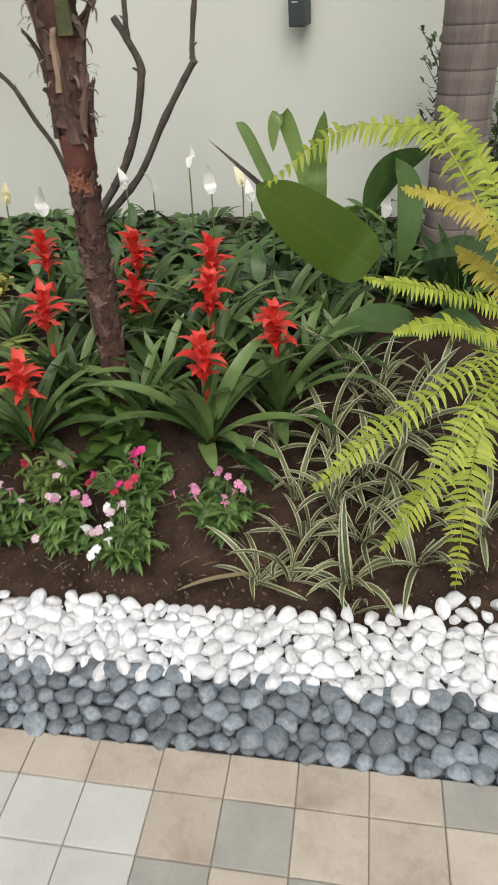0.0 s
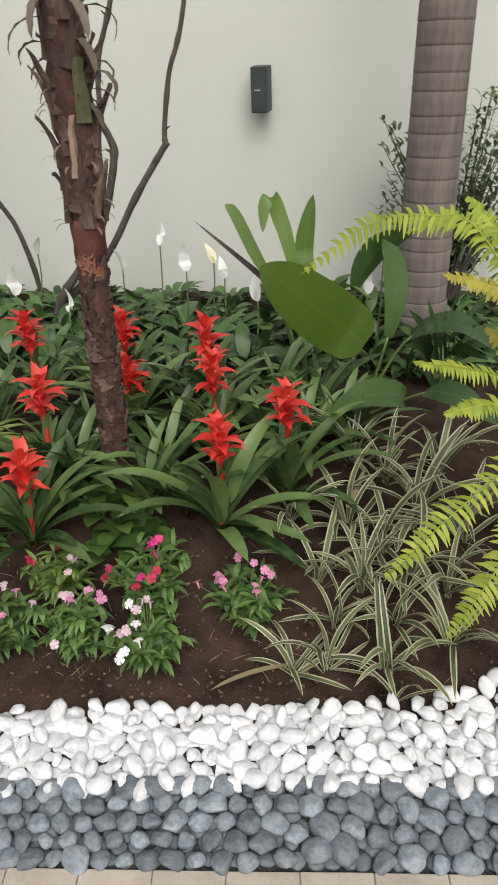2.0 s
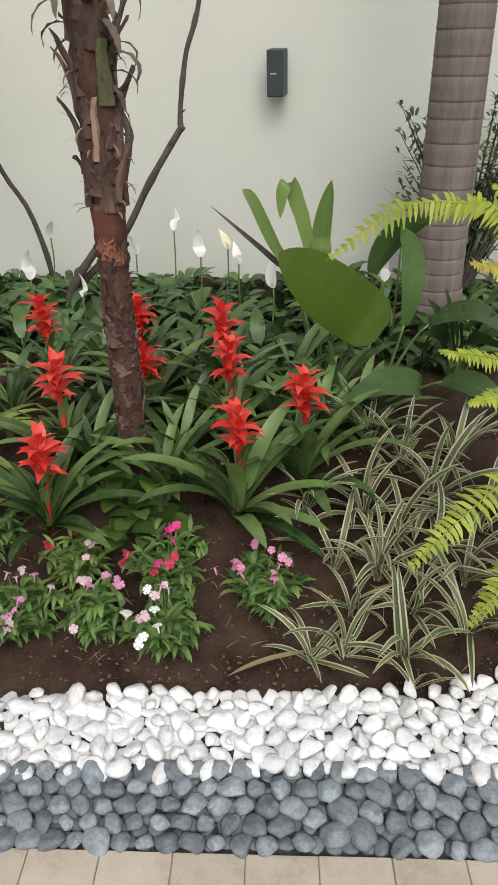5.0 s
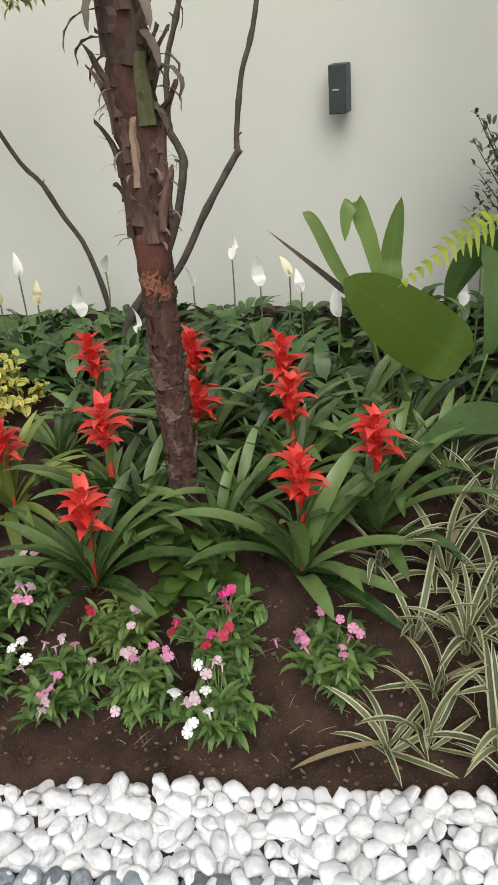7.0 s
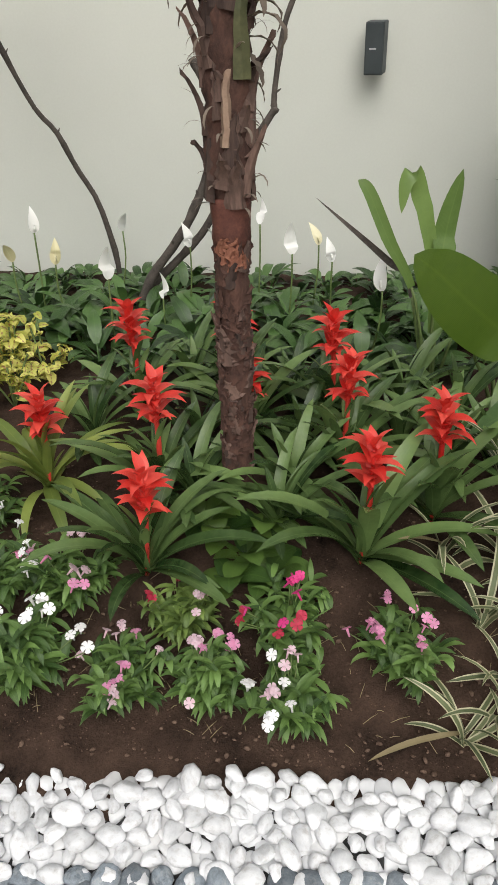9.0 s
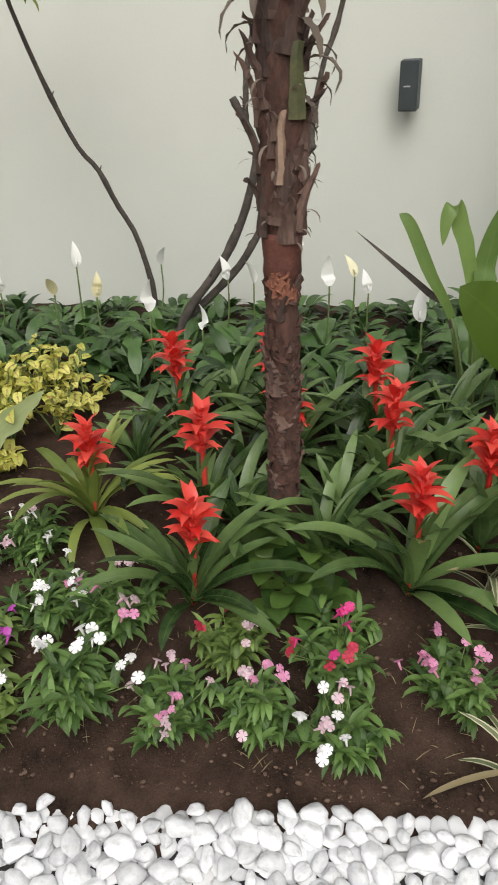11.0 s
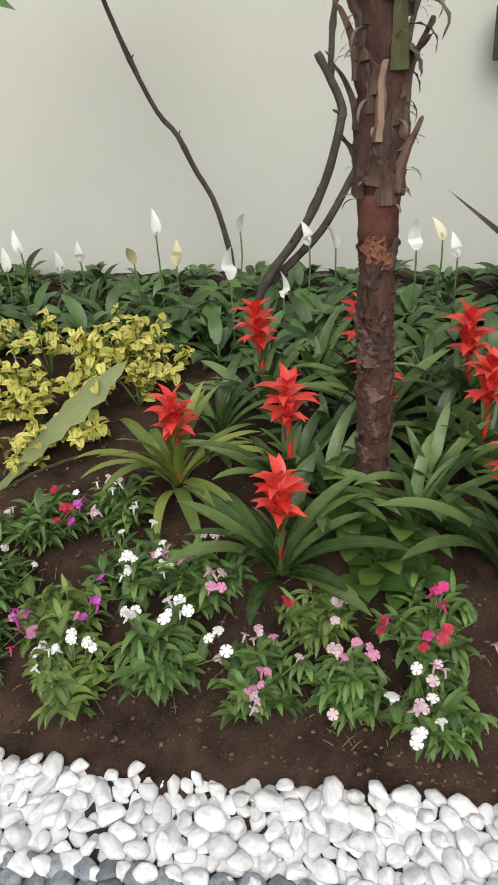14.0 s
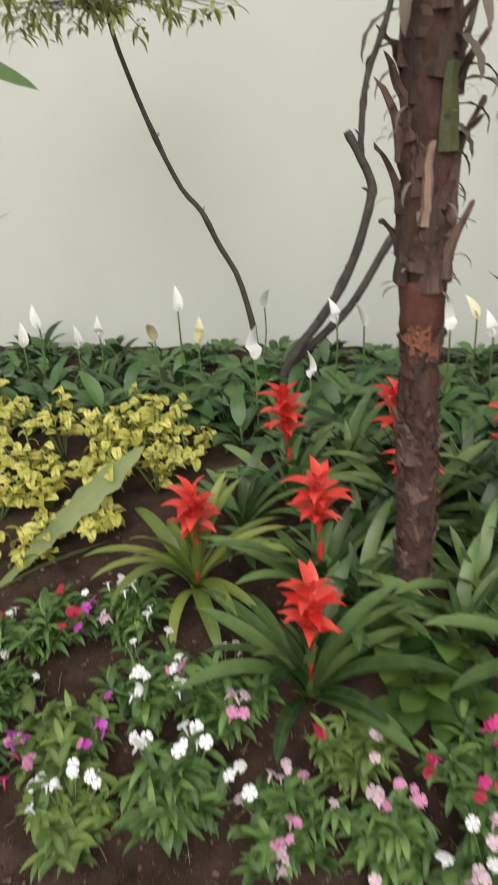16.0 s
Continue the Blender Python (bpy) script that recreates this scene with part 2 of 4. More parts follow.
# ---- mesh tools ----
class Shape:
    """Collects faces with a place on the blade (u across, v along) for each corner."""

    def __init__(self):
        self.v, self.f, self.uv = [], [], []

    def blade(self, path, widths, side, fold=0.2, up=None, ripple=0.0):
        """A leaf along path: left edge, midrib and right edge; the midrib lies lower by fold."""
        n = len(path)
        start = len(self.v)
        for i, (p, w) in enumerate(zip(path, widths)):
            along = (path[min(i + 1, n - 1)] - path[max(i - 1, 0)]).normalized()
            s = (side - along * side.dot(along)).normalized()
            nrm = up or s.cross(along)
            if nrm.z < 0 and up is None:
                nrm = -nrm
            edge = nrm * (fold * w + ripple * w * (1 if i % 2 else -1))
            self.v += [p - s * w + edge, p.copy(), p + s * w + edge]
        for i in range(n - 1):
            a = start + 3 * i
            for k in (0, 1):
                self.f.append((a + k, a + k + 1, a + k + 4, a + k + 3))
                self.uv += [(k / 2, i / n), ((k + 1) / 2, i / n), ((k + 1) / 2, (i + 1) / n), (k / 2, (i + 1) / n)]

    def tube(self, path, radii, sides=8, rough=0.0, rng=None, cap=True):
        n, start = len(path), len(self.v)
        ref = Vector((0.31, 0.87, 0.38))
        for i, (p, r) in enumerate(zip(path, radii)):
            along = (path[min(i + 1, n - 1)] - path[max(i - 1, 0)]).normalized()
            a = along.cross(ref).normalized()
            b = along.cross(a)
            for k in range(sides):
                q = 2 * math.pi * k / sides
                rr = r * (1 + (rng.uniform(-rough, rough) if rng else 0))
                self.v.append(p + (a * math.cos(q) + b * math.sin(q)) * rr)
        for i in range(n - 1):
            for k in range(sides):
                a, b = start + i * sides + k, start + i * sides + (k + 1) % sides
                self.f.append((a, b, b + sides, a + sides))
                self.uv += [(k / sides, i / n), ((k + 1) / sides, i / n), ((k + 1) / sides, (i + 1) / n), (k / sides, (i + 1) / n)]
        if cap:
            for ring in (range(start + sides - 1, start - 1, -1), range(start + (n - 1) * sides, start + n * sides)):
                self.f.append(tuple(ring))
                self.uv += [(0.5, 0.5)] * sides

    def data(self, name, material, smooth=True):
        me = bpy.data.meshes.new(name)
        me.from_pydata([tuple(p) for p in self.v], [], self.f)
        layer = me.uv_layers.new(name="UVMap")
        layer.data.foreach_set("uv", [c for q in self.uv for c in q])
        me.materials.append(material)
        if smooth:
            me.polygons.foreach_set("use_smooth", [True] * len(me.polygons))
        me.update()
        return me


def part(name, me, parent, label="", m=None, kind=""):
    ob = new(name, me)
    ob.parent = parent
    if m is not None:
        ob.matrix_basis = m
    return tagged(ob, label, kind=kind)


def thing(name, at, label, category, group="", turn=0.0, scale=1.0):
    ob = new(name)
    ob.matrix_basis = pose(*at, 0, 0, turn) @ Matrix.Diagonal((scale, scale, scale, 1))
    ob.empty_display_size = 0.05
    return tagged(ob, label, category, group)


def spline(points, n):
    """A smooth line through a few points."""
    p = [Vector(q) for q in points]
    p = [2 * p[0] - p[1]] + p + [2 * p[-1] - p[-2]]
    out = []
    for i in range(n):
        s = i / (n - 1) * (len(p) - 3)
        k = min(int(s), len(p) - 4)
        t = s - k
        a, b, c, d = p[k:k + 4]
        out.append(0.5 * (2 * b + (c - a) * t + (2 * a - 5 * b + 4 * c - d) * t * t + (3 * b - a - 3 * c + d) * t ** 3))
    return out


def arch(length, lift, droop, n=8, az=0.0, sway=0.0):
    """A leaf's midrib from the origin: it rises at lift degrees and bends down by droop degrees."""
    p, out = Vector((0, 0, 0)), [Vector((0, 0, 0))]
    for i in range(n):
        s = i / (n - 1)
        e = radians(lift - droop * s ** 1.3)
        a = radians(az + sway * s)
        p = p + Vector((math.cos(a) * math.cos(e), math.sin(a) * math.cos(e), math.sin(e))) * (length / n)
        out.append(p.copy())
    return out


def outline(kind, n, width):
    out = []
    for i in range(n):
        s = i / (n - 1)
        if kind == "strap":
            w = min(1, 0.62 + 1.1 * s) * (1 - s ** 5) ** 0.8
        elif kind == "lance":
            w = math.sin(math.pi * min(1, 0.06 + 0.94 * s) ** 0.8) ** 0.85
        elif kind == "oval":
            w = math.sin(math.pi * min(1, 0.03 + 0.97 * s) ** 0.75) ** 0.6
        elif kind == "spathe":
            w = max(0.05, math.sin(math.pi * min(1, 0.02 + 0.98 * s) ** 0.75)) ** 0.8 * (1 - 0.45 * s)
        elif kind == "spoon":
            w = (0.12 + 0.88 * min(1, s / 0.72) ** 1.3) * (1 - max(0, (s - 0.72) / 0.28) ** 2.2)
        elif kind == "bract":
            w = (0.55 + 0.45 * math.sin(math.pi * s)) * (1 - s ** 2.5)
        else:
            w = (0.8 + 0.2 * math.sin(math.pi * s)) * (1 - s ** 4)
        out.append(max(0.0004, w * width))
    return out


def leaf_data(name, material, kind, length, width, lift, droop, n=8, fold=0.2, sway=0.0, ripple=0.0, stalk=0.0):
    sh = Shape()
    path = arch(length, lift, droop, n, 0, sway)
    if stalk:
        k = max(2, int(len(path) * stalk) + 1)
        sh.tube(path[:k], [width * 0.09] * k, 5)
        path = path[k - 1:]
    sh.blade(path, outline(kind, len(path), width / 2), Vector((0, 1, 0)), fold, ripple=ripple)
    return sh.data(name, material)


HEIGHTS = ((-60, 0), (1.04, 0), (1.24, 0.045), (1.48, 0.10), (1.7, 0.175), (1.95, 0.285), (2.25, 0.345), (2.5, 0.41), (2.9, 0.47), (4.2, 0.51), (60, 0.51))


def ground_z(y):
    for (a, p), (b, q) in zip(HEIGHTS, HEIGHTS[1:]):
        if a <= y <= b:
            return p + (q - p) * (y - a) / (b - a)


def mound(x, y):
    """Soil heaped round the foot of the brown trunk."""
    return 0.15 * math.exp(-((x + 0.865) ** 2 + (y - 2.21) ** 2) / 0.026)


def skew(x):
    """The pebble bands draw slightly nearer to the paving along the bed."""
    return 0.035 * min(0, max(x, -2.6) + 0.4)


def border_y(x):
    """The wavy edge between the white stones and the soil."""
    return 1.440 + skew(x) + 0.018 * math.sin(2.6 * x + 0.4) + 0.012 * math.sin(6.1 * x) + (0.05 * min(1, max(0, x - 0.1) / 0.25) if x > 0.1 else 0)


def box_data(name, material, x0, x1, y0, y1, z0, z1, bevel=0.0, segments=1):
    bm = bmesh.new()
    bmesh.ops.create_cube(bm, size=1, matrix=Matrix.Translation(((x0 + x1) / 2, (y0 + y1) / 2, (z0 + z1) / 2)) @ Matrix.Diagonal((x1 - x0, y1 - y0, z1 - z0, 1)))
    if bevel:
        bmesh.ops.bevel(bm, geom=bm.edges[:], offset=bevel, segments=segments, affect="EDGES")
    me = bpy.data.meshes.new(name)
    bm.to_mesh(me)
    bm.free()
    me.materials.append(material)
    return me


# ---- large structure ----
ground = new("ground", box_data("ground", GROUT, -60, 60, -60, 60, -0.3, -0.03))
tagged(ground, "sandy ground under the paving and garden", "ground", kind="structure")
pavement = new("pavement", box_data("pavement", GROUT, -7, 6, -3.5, 1.03, -0.03, -0.006))
tagged(pavement, "pavement of beige, grey and pale stone tiles", "pavement", kind="structure")
wall_back = new("wall_back", box_data("wall_back", WALL, -7, 6, 4.2, 4.45, -0.03, 3.4, 0.01))
tagged(wall_back, "smooth off-white painted garden wall", "wall", kind="structure")


def soil_sheet():
    sh = Shape()
    nx, ny = 300, 100
    for j in range(ny + 1):
        for i in range(nx + 1):
            x = -5.0 + 8.0 * i / nx
            y0 = 1.30
            y = y0 + (4.2 - y0) * j / ny
            q = Vector((x, y, 0))
            z = ground_z(y) - 0.012 * max(0, 1 - (y - 1.3) / 0.2) + 0.020 * noise.noise(q * 3.1) + 0.012 * noise.noise(q * 11) + 0.007 * noise.noise(q * 30)
            z += mound(x, y)
            sh.v.append(Vector((x, y, z - 0.01)))
    for j in range(ny):
        for i in range(nx):
            a = j * (nx + 1) + i
            sh.f.append((a, a + 1, a + nx + 2, a + nx + 1))
            sh.uv += [(0, 0)] * 4
    return sh.data("soil", SOIL)


soil = tagged(new("soil", soil_sheet()), "dark brown damp planting soil rising towards the wall", "soil", kind="structure")


def slope_bed():
    sh = Shape()
    for i in range(81):
        x = -5.0 + 8.0 * i / 80
        for y in (1.03, 1.22, 1.36):
            sh.v.append(Vector((x, y, ground_z(y) - 0.012)))
    for i in range(80):
        for k in (0, 1):
            a = 3 * i + k
            sh.f.append((a, a + 3, a + 4, a + 1))
            sh.uv += [(0, 0)] * 4
    return sh.data("gravel_bed", BED)


gravel_bed = tagged(new("gravel_bed", slope_bed()), "dark gritty bed beneath the pebble borders", "gravel bed", kind="structure")


# ---- bromeliads ----
def bract_data(length, width, lift, droop):
    return leaf_data("bract", RED, "bract", length, width, lift, droop, 6, 0.25)


BRACTS = [bract_data(0.105, 0.050, 62, 75), bract_data(0.098, 0.048, 46, 60), bract_data(0.11, 0.050, 54, 70), bract_data(0.085, 0.042, 66, 40)]
BROM_LEAVES = [leaf_data("leaf", BROM_LEAF, "strap", L, w, lift, droop, 10, 0.3, sway) for L, w, lift, droop, sway in (
    (0.40, 0.050, 60, 60, 10), (0.38, 0.052, 46, 52, -12), (0.35, 0.050, 34, 42, 14), (0.38, 0.047, 72, 50, -8), (0.31, 0.049, 20, 45, 9), (0.26, 0.040, 80, 25, 0))]
LIME_LEAVES = [leaf_data("leaf", BROM_LIME, "strap", L, w, lift, droop, 10, 0.3, sway) for L, w, lift, droop, sway in (
    (0.32, 0.032, 66, 70, 6), (0.30, 0.034, 50, 75, -8), (0.26, 0.033, 30, 80, 10), (0.30, 0.030, 76, 50, -4), (0.22, 0.032, 10, 60, 5), (0.24, 0.028, 82, 25, 0))]


def bromeliad(at, height, seed, leaves=BROM_LEAVES, spread=1.0, heads=1, count=21, label="red-flowering bromeliad with arching dark green strap leaves in soil"):
    rng = random.Random(seed)
    x, y = at
    z = ground_z(y) + 0.8 * mound(x, y) - 0.012
    ob = thing("bromeliad", (x, y, z), label, "bromeliad", "red bromeliads in the bed")
    for i in range(count):
        k = (0, 1, 2, 3, 0, 1, 4, 3)[i % 8] if i < count - 3 else 5
        s = spread * rng.uniform(0.85, 1.15)
        az = i * 137.5 + rng.uniform(-18, 18)
        part("leaf", leaves[k], ob, "", pose(0, 0, 0.01 + 0.03 * i / count, rng.uniform(-8, 8), rng.uniform(-8, 8), az) @ Matrix.Diagonal((s, s, s, 1)))
    if not height:
        return ob
    lean = Vector((rng.uniform(-0.02, 0.02), rng.uniform(-0.02, 0.02), height))
    sh = Shape()
    path = spline([(0, 0, 0), lean * 0.5 + Vector((0.005, 0, 0)), lean], 8)
    sh.tube(path, [0.009] * 5 + [0.008, 0.006, 0.004], 7)
    spike = part("flower_spike", sh.data("flower_spike", RED), ob, "bright red flower spike with pointed bracts")
    n = 24
    length = 0.14
    for i in range(n):
        s = i / (n - 1)
        tier = (s * heads) % 1.0 if heads > 1 and s < 0.999 else s
        p = lean * (1 - (length / height) * (1 - s))
        big = (0.72 + 0.30 * math.sin(math.pi * (0.12 + 0.75 * tier))) * rng.uniform(0.82, 1.12)
        me = BRACTS[3] if tier > 0.75 else BRACTS[i % 3]
        part("bract", me, spike, "", Matrix.Translation(p) @ pose(0, 0, 0, rng.uniform(-10, 10), rng.uniform(-14, 14) + 10 - 4 * tier, i * 137.5 + rng.uniform(-15, 15)) @ Matrix.Diagonal((big, big, big, 1)))
    for i in range(7):
        me = BROM_LEAVES[5] if leaves is BROM_LEAVES else LIME_LEAVES[5]
        part("stem_leaf", me, ob, "", Matrix.Translation(lean * (0.12 + 0.07 * i)) @ pose(0, 0, 0, 0, rng.uniform(0, 18), i * 130 + 30) @ Matrix.Diagonal((0.55, 0.75, 0.55, 1)))
    return ob


bromeliad((-1.12, 1.93), 0.36, 1, count=23)
bromeliad((-0.49, 2.00), 0.42, 2, spread=1.12, count=22)
bromeliad((-1.50, 2.25), 0.35, 3, LIME_LEAVES, 1.2, count=24, label="red-flowering bromeliad with narrow yellowing green leaves in soil")
bromeliad((-1.12, 2.22), 0.42, 4)
bromeliad((-1.26, 2.64), 0.42, 5, spread=0.9)
bromeliad((-0.54, 2.36), 0.42, 6)
bromeliad((-0.56, 2.62), 0.41, 7)
bromeliad((-0.26, 2.17), 0.43, 8, spread=1.05)
bromeliad((-0.92, 2.74), 0.38, 9, spread=0.9)
bromeliad((-0.86, 2.52), 0.30, 10, spread=0.95)
for x, y, k in ((-0.68, 2.44, 11), (-1.02, 2.42, 12), (-0.34, 2.46, 13), (-0.70, 2.68, 14), (-1.08, 2.78, 15), (-0.30, 2.72, 16), (-0.70, 2.22, 17), (-1.00, 2.16, 18), (-0.74, 2.08, 19), (-0.18, 2.42, 20), (-1.40, 2.48, 21), (-0.04, 2.44, 22), (-0.12, 2.64, 23)):
    bromeliad((x, y), 0, k, spread=0.85, count=15, label="bromeliad rosette of arching green strap leaves without a flower")


# ---- brown palm-like trunk with old leaf bases ----
def old_trunk():
    rng = random.Random(21)
    base = Vector((-0.862, 2.17, ground_z(2.17) - 0.03))
    ob = thing("shaggy_tree", base, "brown tree trunk with ragged dry leaf bases, standing in soil", "tree")
    sh = Shape()
    n = 110
    path, radii = [], []
    for i in range(n):
        z = 2.75 * i / (n - 1)
        path.append(Vector((0.004 * math.sin(3 * z) - 0.012 * z, 0.01 * z, z)))
        r = 0.041 + 0.004 * math.sin(z * 92) * (0.3 if 0.86 < z < 0.99 else 1) + rng.uniform(-0.003, 0.003)
        r += 0.014 * min(1, max(0, (z - 0.97) / 0.05))
        r += 0.012 * max(0, 1 - z / 0.1)
        radii.append(r)
    sh.tube(path, radii, 18, 0.05, rng)
    part("trunk", sh.data("trunk", BROWN_BARK), ob, "dark brown scaly trunk")
    def boot(length, width, thick, flare, curl=0.0, taper=0.85):
        s2 = Shape()
        m, start = 9, 0
        for i in range(m):
            s = i / (m - 1)
            w = width / 2 * (1.1 - taper * s ** 1.5)
            out = flare * s ** 2 + curl * s ** 4
            t = thick * (1 - 0.75 * s)
            z = length * s
            jag = rng.uniform(-0.005, 0.005)
            for px, py in ((-w, 0.006), (-w * 0.5, -t), (w * 0.5, -t), (w, 0.006), (0, t * 0.4)):
                s2.v.append(Vector((px + jag, py - out, z + (rng.uniform(-0.012, 0.012) if i == m - 1 else 0))))
        for i in range(m - 1):
            for k in range(5):
                a, b = 5 * i + k, 5 * i + (k + 1) % 5
                s2.f.append((a, b, b + 5, a + 5))
                s2.uv += [(0, 0)] * 4
        s2.f.append(tuple(range(5 * (m - 1), 5 * m)))
        s2.uv += [(0, 0)] * 5
        return s2

    for mat, plan in ((BOOT, [(0.98 + 1.5 * (i / 105) ** 1.15, i * 137.5 + rng.uniform(-25, 25), rng.uniform(0.06, 0.17), rng.uniform(0.03, 0.065), rng.choice((0.004, 0.010, 0.018, 0.03, 0.055))) for i in range(105)]),
                      (BOOT_PALE, [(1.12, 2, 0.15, 0.026, 0.004), (1.5, 200, 0.2, 0.03, 0.01)]),
                      (BOOT_GREEN, [(1.26, 42, 0.15, 0.046, 0.008), (1.75, 300, 0.2, 0.04, 0.02)])):
        for z, az, length, width, flare in plan:
            me = boot(length, width, 0.013, flare, 0, 0.9 if mat is BOOT else 0.4).data("leaf_base", mat, False)
            part("leaf_base", me, ob, "", Matrix.Translation((-0.012 * z, 0.01 * z, z)) @ pose(0, 0, 0, 0, rng.uniform(-14, 14) if mat is BOOT else 0, az) @ Matrix.Translation((0, -0.051 if mat is BOOT else -0.058, 0)))
    for i in range(9):
        me = boot(rng.uniform(0.025, 0.055), rng.uniform(0.02, 0.04), 0.005, rng.uniform(0.0, 0.006)).data("bark_scar", SCAR, False)
        part("bark_scar", me, ob, "reddish brown patch of stripped bark", Matrix.Translation((-0.01, 0.008, rng.uniform(0.82, 0.87))) @ pose(0, 0, 0, 0, rng.uniform(-50, 50), -50 + i * 14 + rng.uniform(-10, 10)) @ Matrix.Translation((0, -0.044, 0)))
    sh = Shape()
    sh.tube([Vector((-0.012 * q, 0.01 * q, q)) for q in (0.875, 0.90, 0.93, 0.96, 0.985, 1.0)], (0.045, 0.050, 0.049, 0.051, 0.054, 0.050), 18, 0.035, rng)
    part("collar", sh.data("collar", COLLAR), ob, "smooth dark red-brown bark collar")
    for i in range(150):
        z, az = rng.uniform(0.20, 0.84), i * 137.5
        me = boot(rng.uniform(0.03, 0.075), rng.uniform(0.03, 0.06), 0.009, rng.uniform(0.004, 0.018)).data("bark_scale", (BROWN_BARK, BROWN_BARK, BOOT)[i % 3], False)
        part("bark_scale", me, ob, "", Matrix.Translation((-0.012 * z, 0.01 * z, z)) @ pose(0, 0, 0, 0, rng.uniform(-25, 25), az) @ Matrix.Translation((0, -0.039, 0)))
    for z, az, length, lift, droop, w in ((1.52, 78, 0.17, 40, 165, 0.035), (1.50, 65, 0.20, 30, 150, 0.045), (1.47, 88, 0.14, 10, 110, 0.04), (1.40, 95, 0.10, -30, 60, 0.035),
                                         (1.58, -85, 0.15, 15, 115, 0.045), (1.64, -60, 0.2, 0, 90, 0.04), (1.25, 90, 0.07, 20, 100, 0.025), (1.68, 30, 0.22, 0, 90, 0.05), (1.66, 100, 0.2, 20, 140, 0.04),
                                         (1.60, 45, 0.16, -20, 70, 0.05), (1.55, -100, 0.12, -10, 80, 0.03), (1.70, -25, 0.2, -20, 70, 0.05), (1.45, 60, 0.12, -35, 50, 0.045), (1.78, 70, 0.22, 0, 90, 0.05), (1.76, -70, 0.2, 10, 100, 0.045)):
        z -= 0.13
        me = leaf_data("dry_strip", DRY_FIBRE, "strap", length * 0.8, w * 0.55, lift, droop, 10, 0.35, 20, 0.15)
        part("dry_strip", me, ob, "curled dry brown leaf strip", Matrix.Translation((-0.012 * z, 0.01 * z, z)) @ pose(0, 0, 0, 0, 0, az - 90) @ Matrix.Translation((0.045, 0, 0)))
    for i in range(60):
        z, az = rng.uniform(0.98, 1.6), rng.uniform(0, 360)
        me = leaf_data("fibre", DRY_FIBRE, "strap", rng.uniform(0.03, 0.08), 0.009, rng.uniform(-30, 60), rng.uniform(20, 110), 5, 0.1)
        part("fibre", me, ob, "", Matrix.Translation((-0.012 * z, 0.01 * z, z)) @ pose(0, 0, 0, 0, 0, az) @ Matrix.Translation((0.055, 0, 0)))


old_trunk()


# ---- grey ringed palm ----
def ringed_palm():
    ob = thing("palm_tree", (0.43, 3.42, 0.40), "tall palm trunk with smooth grey ringed bark", "palm tree")
    z, k, rng = 0.0, 0, random.Random(4)
    while z < 3.0:
        h = rng.uniform(0.06, 0.10)
        sh = Shape()
        r0 = 0.125 - 0.006 * z + 0.03 * max(0, 1 - z / 0.3)
        x0 = -0.015 * z
        zs = (0, 0.006, 0.012, h * 0.5, h - 0.006, h)
        rs = (r0 - 0.005, r0 + 0.002, r0 + 0.001, r0 - 0.0005, r0 + 0.0005, r0 - 0.005)
        sh.tube([Vector((x0 - 0.015 * q, 0, z + q - (0.006 if q == 0 else 0))) for q in zs], rs, 28, 0.002, rng, False)
        part("bark_ring", sh.data("bark_ring", PALM_BARK), ob)
        z += h
        k += 1


ringed_palm()


# ---- bare stems against the wall ----
def stem_shrub(name, label, stems, leaves=()):
    rng = random.Random(len(stems) + 5)
    base = Vector(stems[0][0][0])
    ob = thing(name, base, label, "shrub")
    for points, r0, r1 in stems:
        sh = Shape()
        path = spline([Vector(p) - base for p in points], 26)
        sh.tube(path, [r0 + (r1 - r0) * i / 25 + (0.003 if i % 7 == 3 else 0) for i in range(26)], 9, 0.08, rng)
        part("stem", sh.data("stem", STEM_BARK), ob)
        for i in (6, 11, 17):
            s2 = Shape()
            d = Vector((rng.uniform(-1, 1), -0.4, rng.uniform(0.4, 1))).normalized()
            s2.tube([path[i], path[i] + d * (r0 + 0.012), path[i] + d * (r0 + 0.022)], [r1 * 0.5, r1 * 0.4, r1 * 0.2], 6)
            part("bud", s2.data("bud", STEM_BARK), ob)
    for tip, count, spread in leaves:
        for k in range(count):
            d = Vector((rng.gauss(0, spread[0]), rng.gauss(0, spread[1]), rng.gauss(0, spread[2])))
            twig_end = Vector(tip) - base + d
            sh = Shape()
            sh.tube(spline([Vector(tip) - base, (Vector(tip) - base) * 0.5 + twig_end * 0.5 + Vector((0, 0, 0.04)), twig_end], 6), [0.004, 0.0035, 0.003, 0.0025, 0.002, 0.0015], 5)
            part("twig", sh.data("twig", STEM_BARK), ob)
            s3 = Shape()
            for q in range(9):
                az = rng.uniform(0, 360)
                p0 = twig_end + Vector((rng.gauss(0, 0.02), rng.gauss(0, 0.02), rng.gauss(0, 0.015)))
                pth = [p0 + v for v in arch(rng.uniform(0.05, 0.085), rng.uniform(-40, 30), 50, 5, az)]
                s3.blade(pth, outline("lance", 6, 0.009), Vector((-math.sin(radians(az)), math.cos(radians(az)), 0)), 0.2)
            part("leaf_spray", s3.data("leaf_spray", TREE_LEAF), ob, "yellow-green feathery leaves", kind="stuff")
    return ob


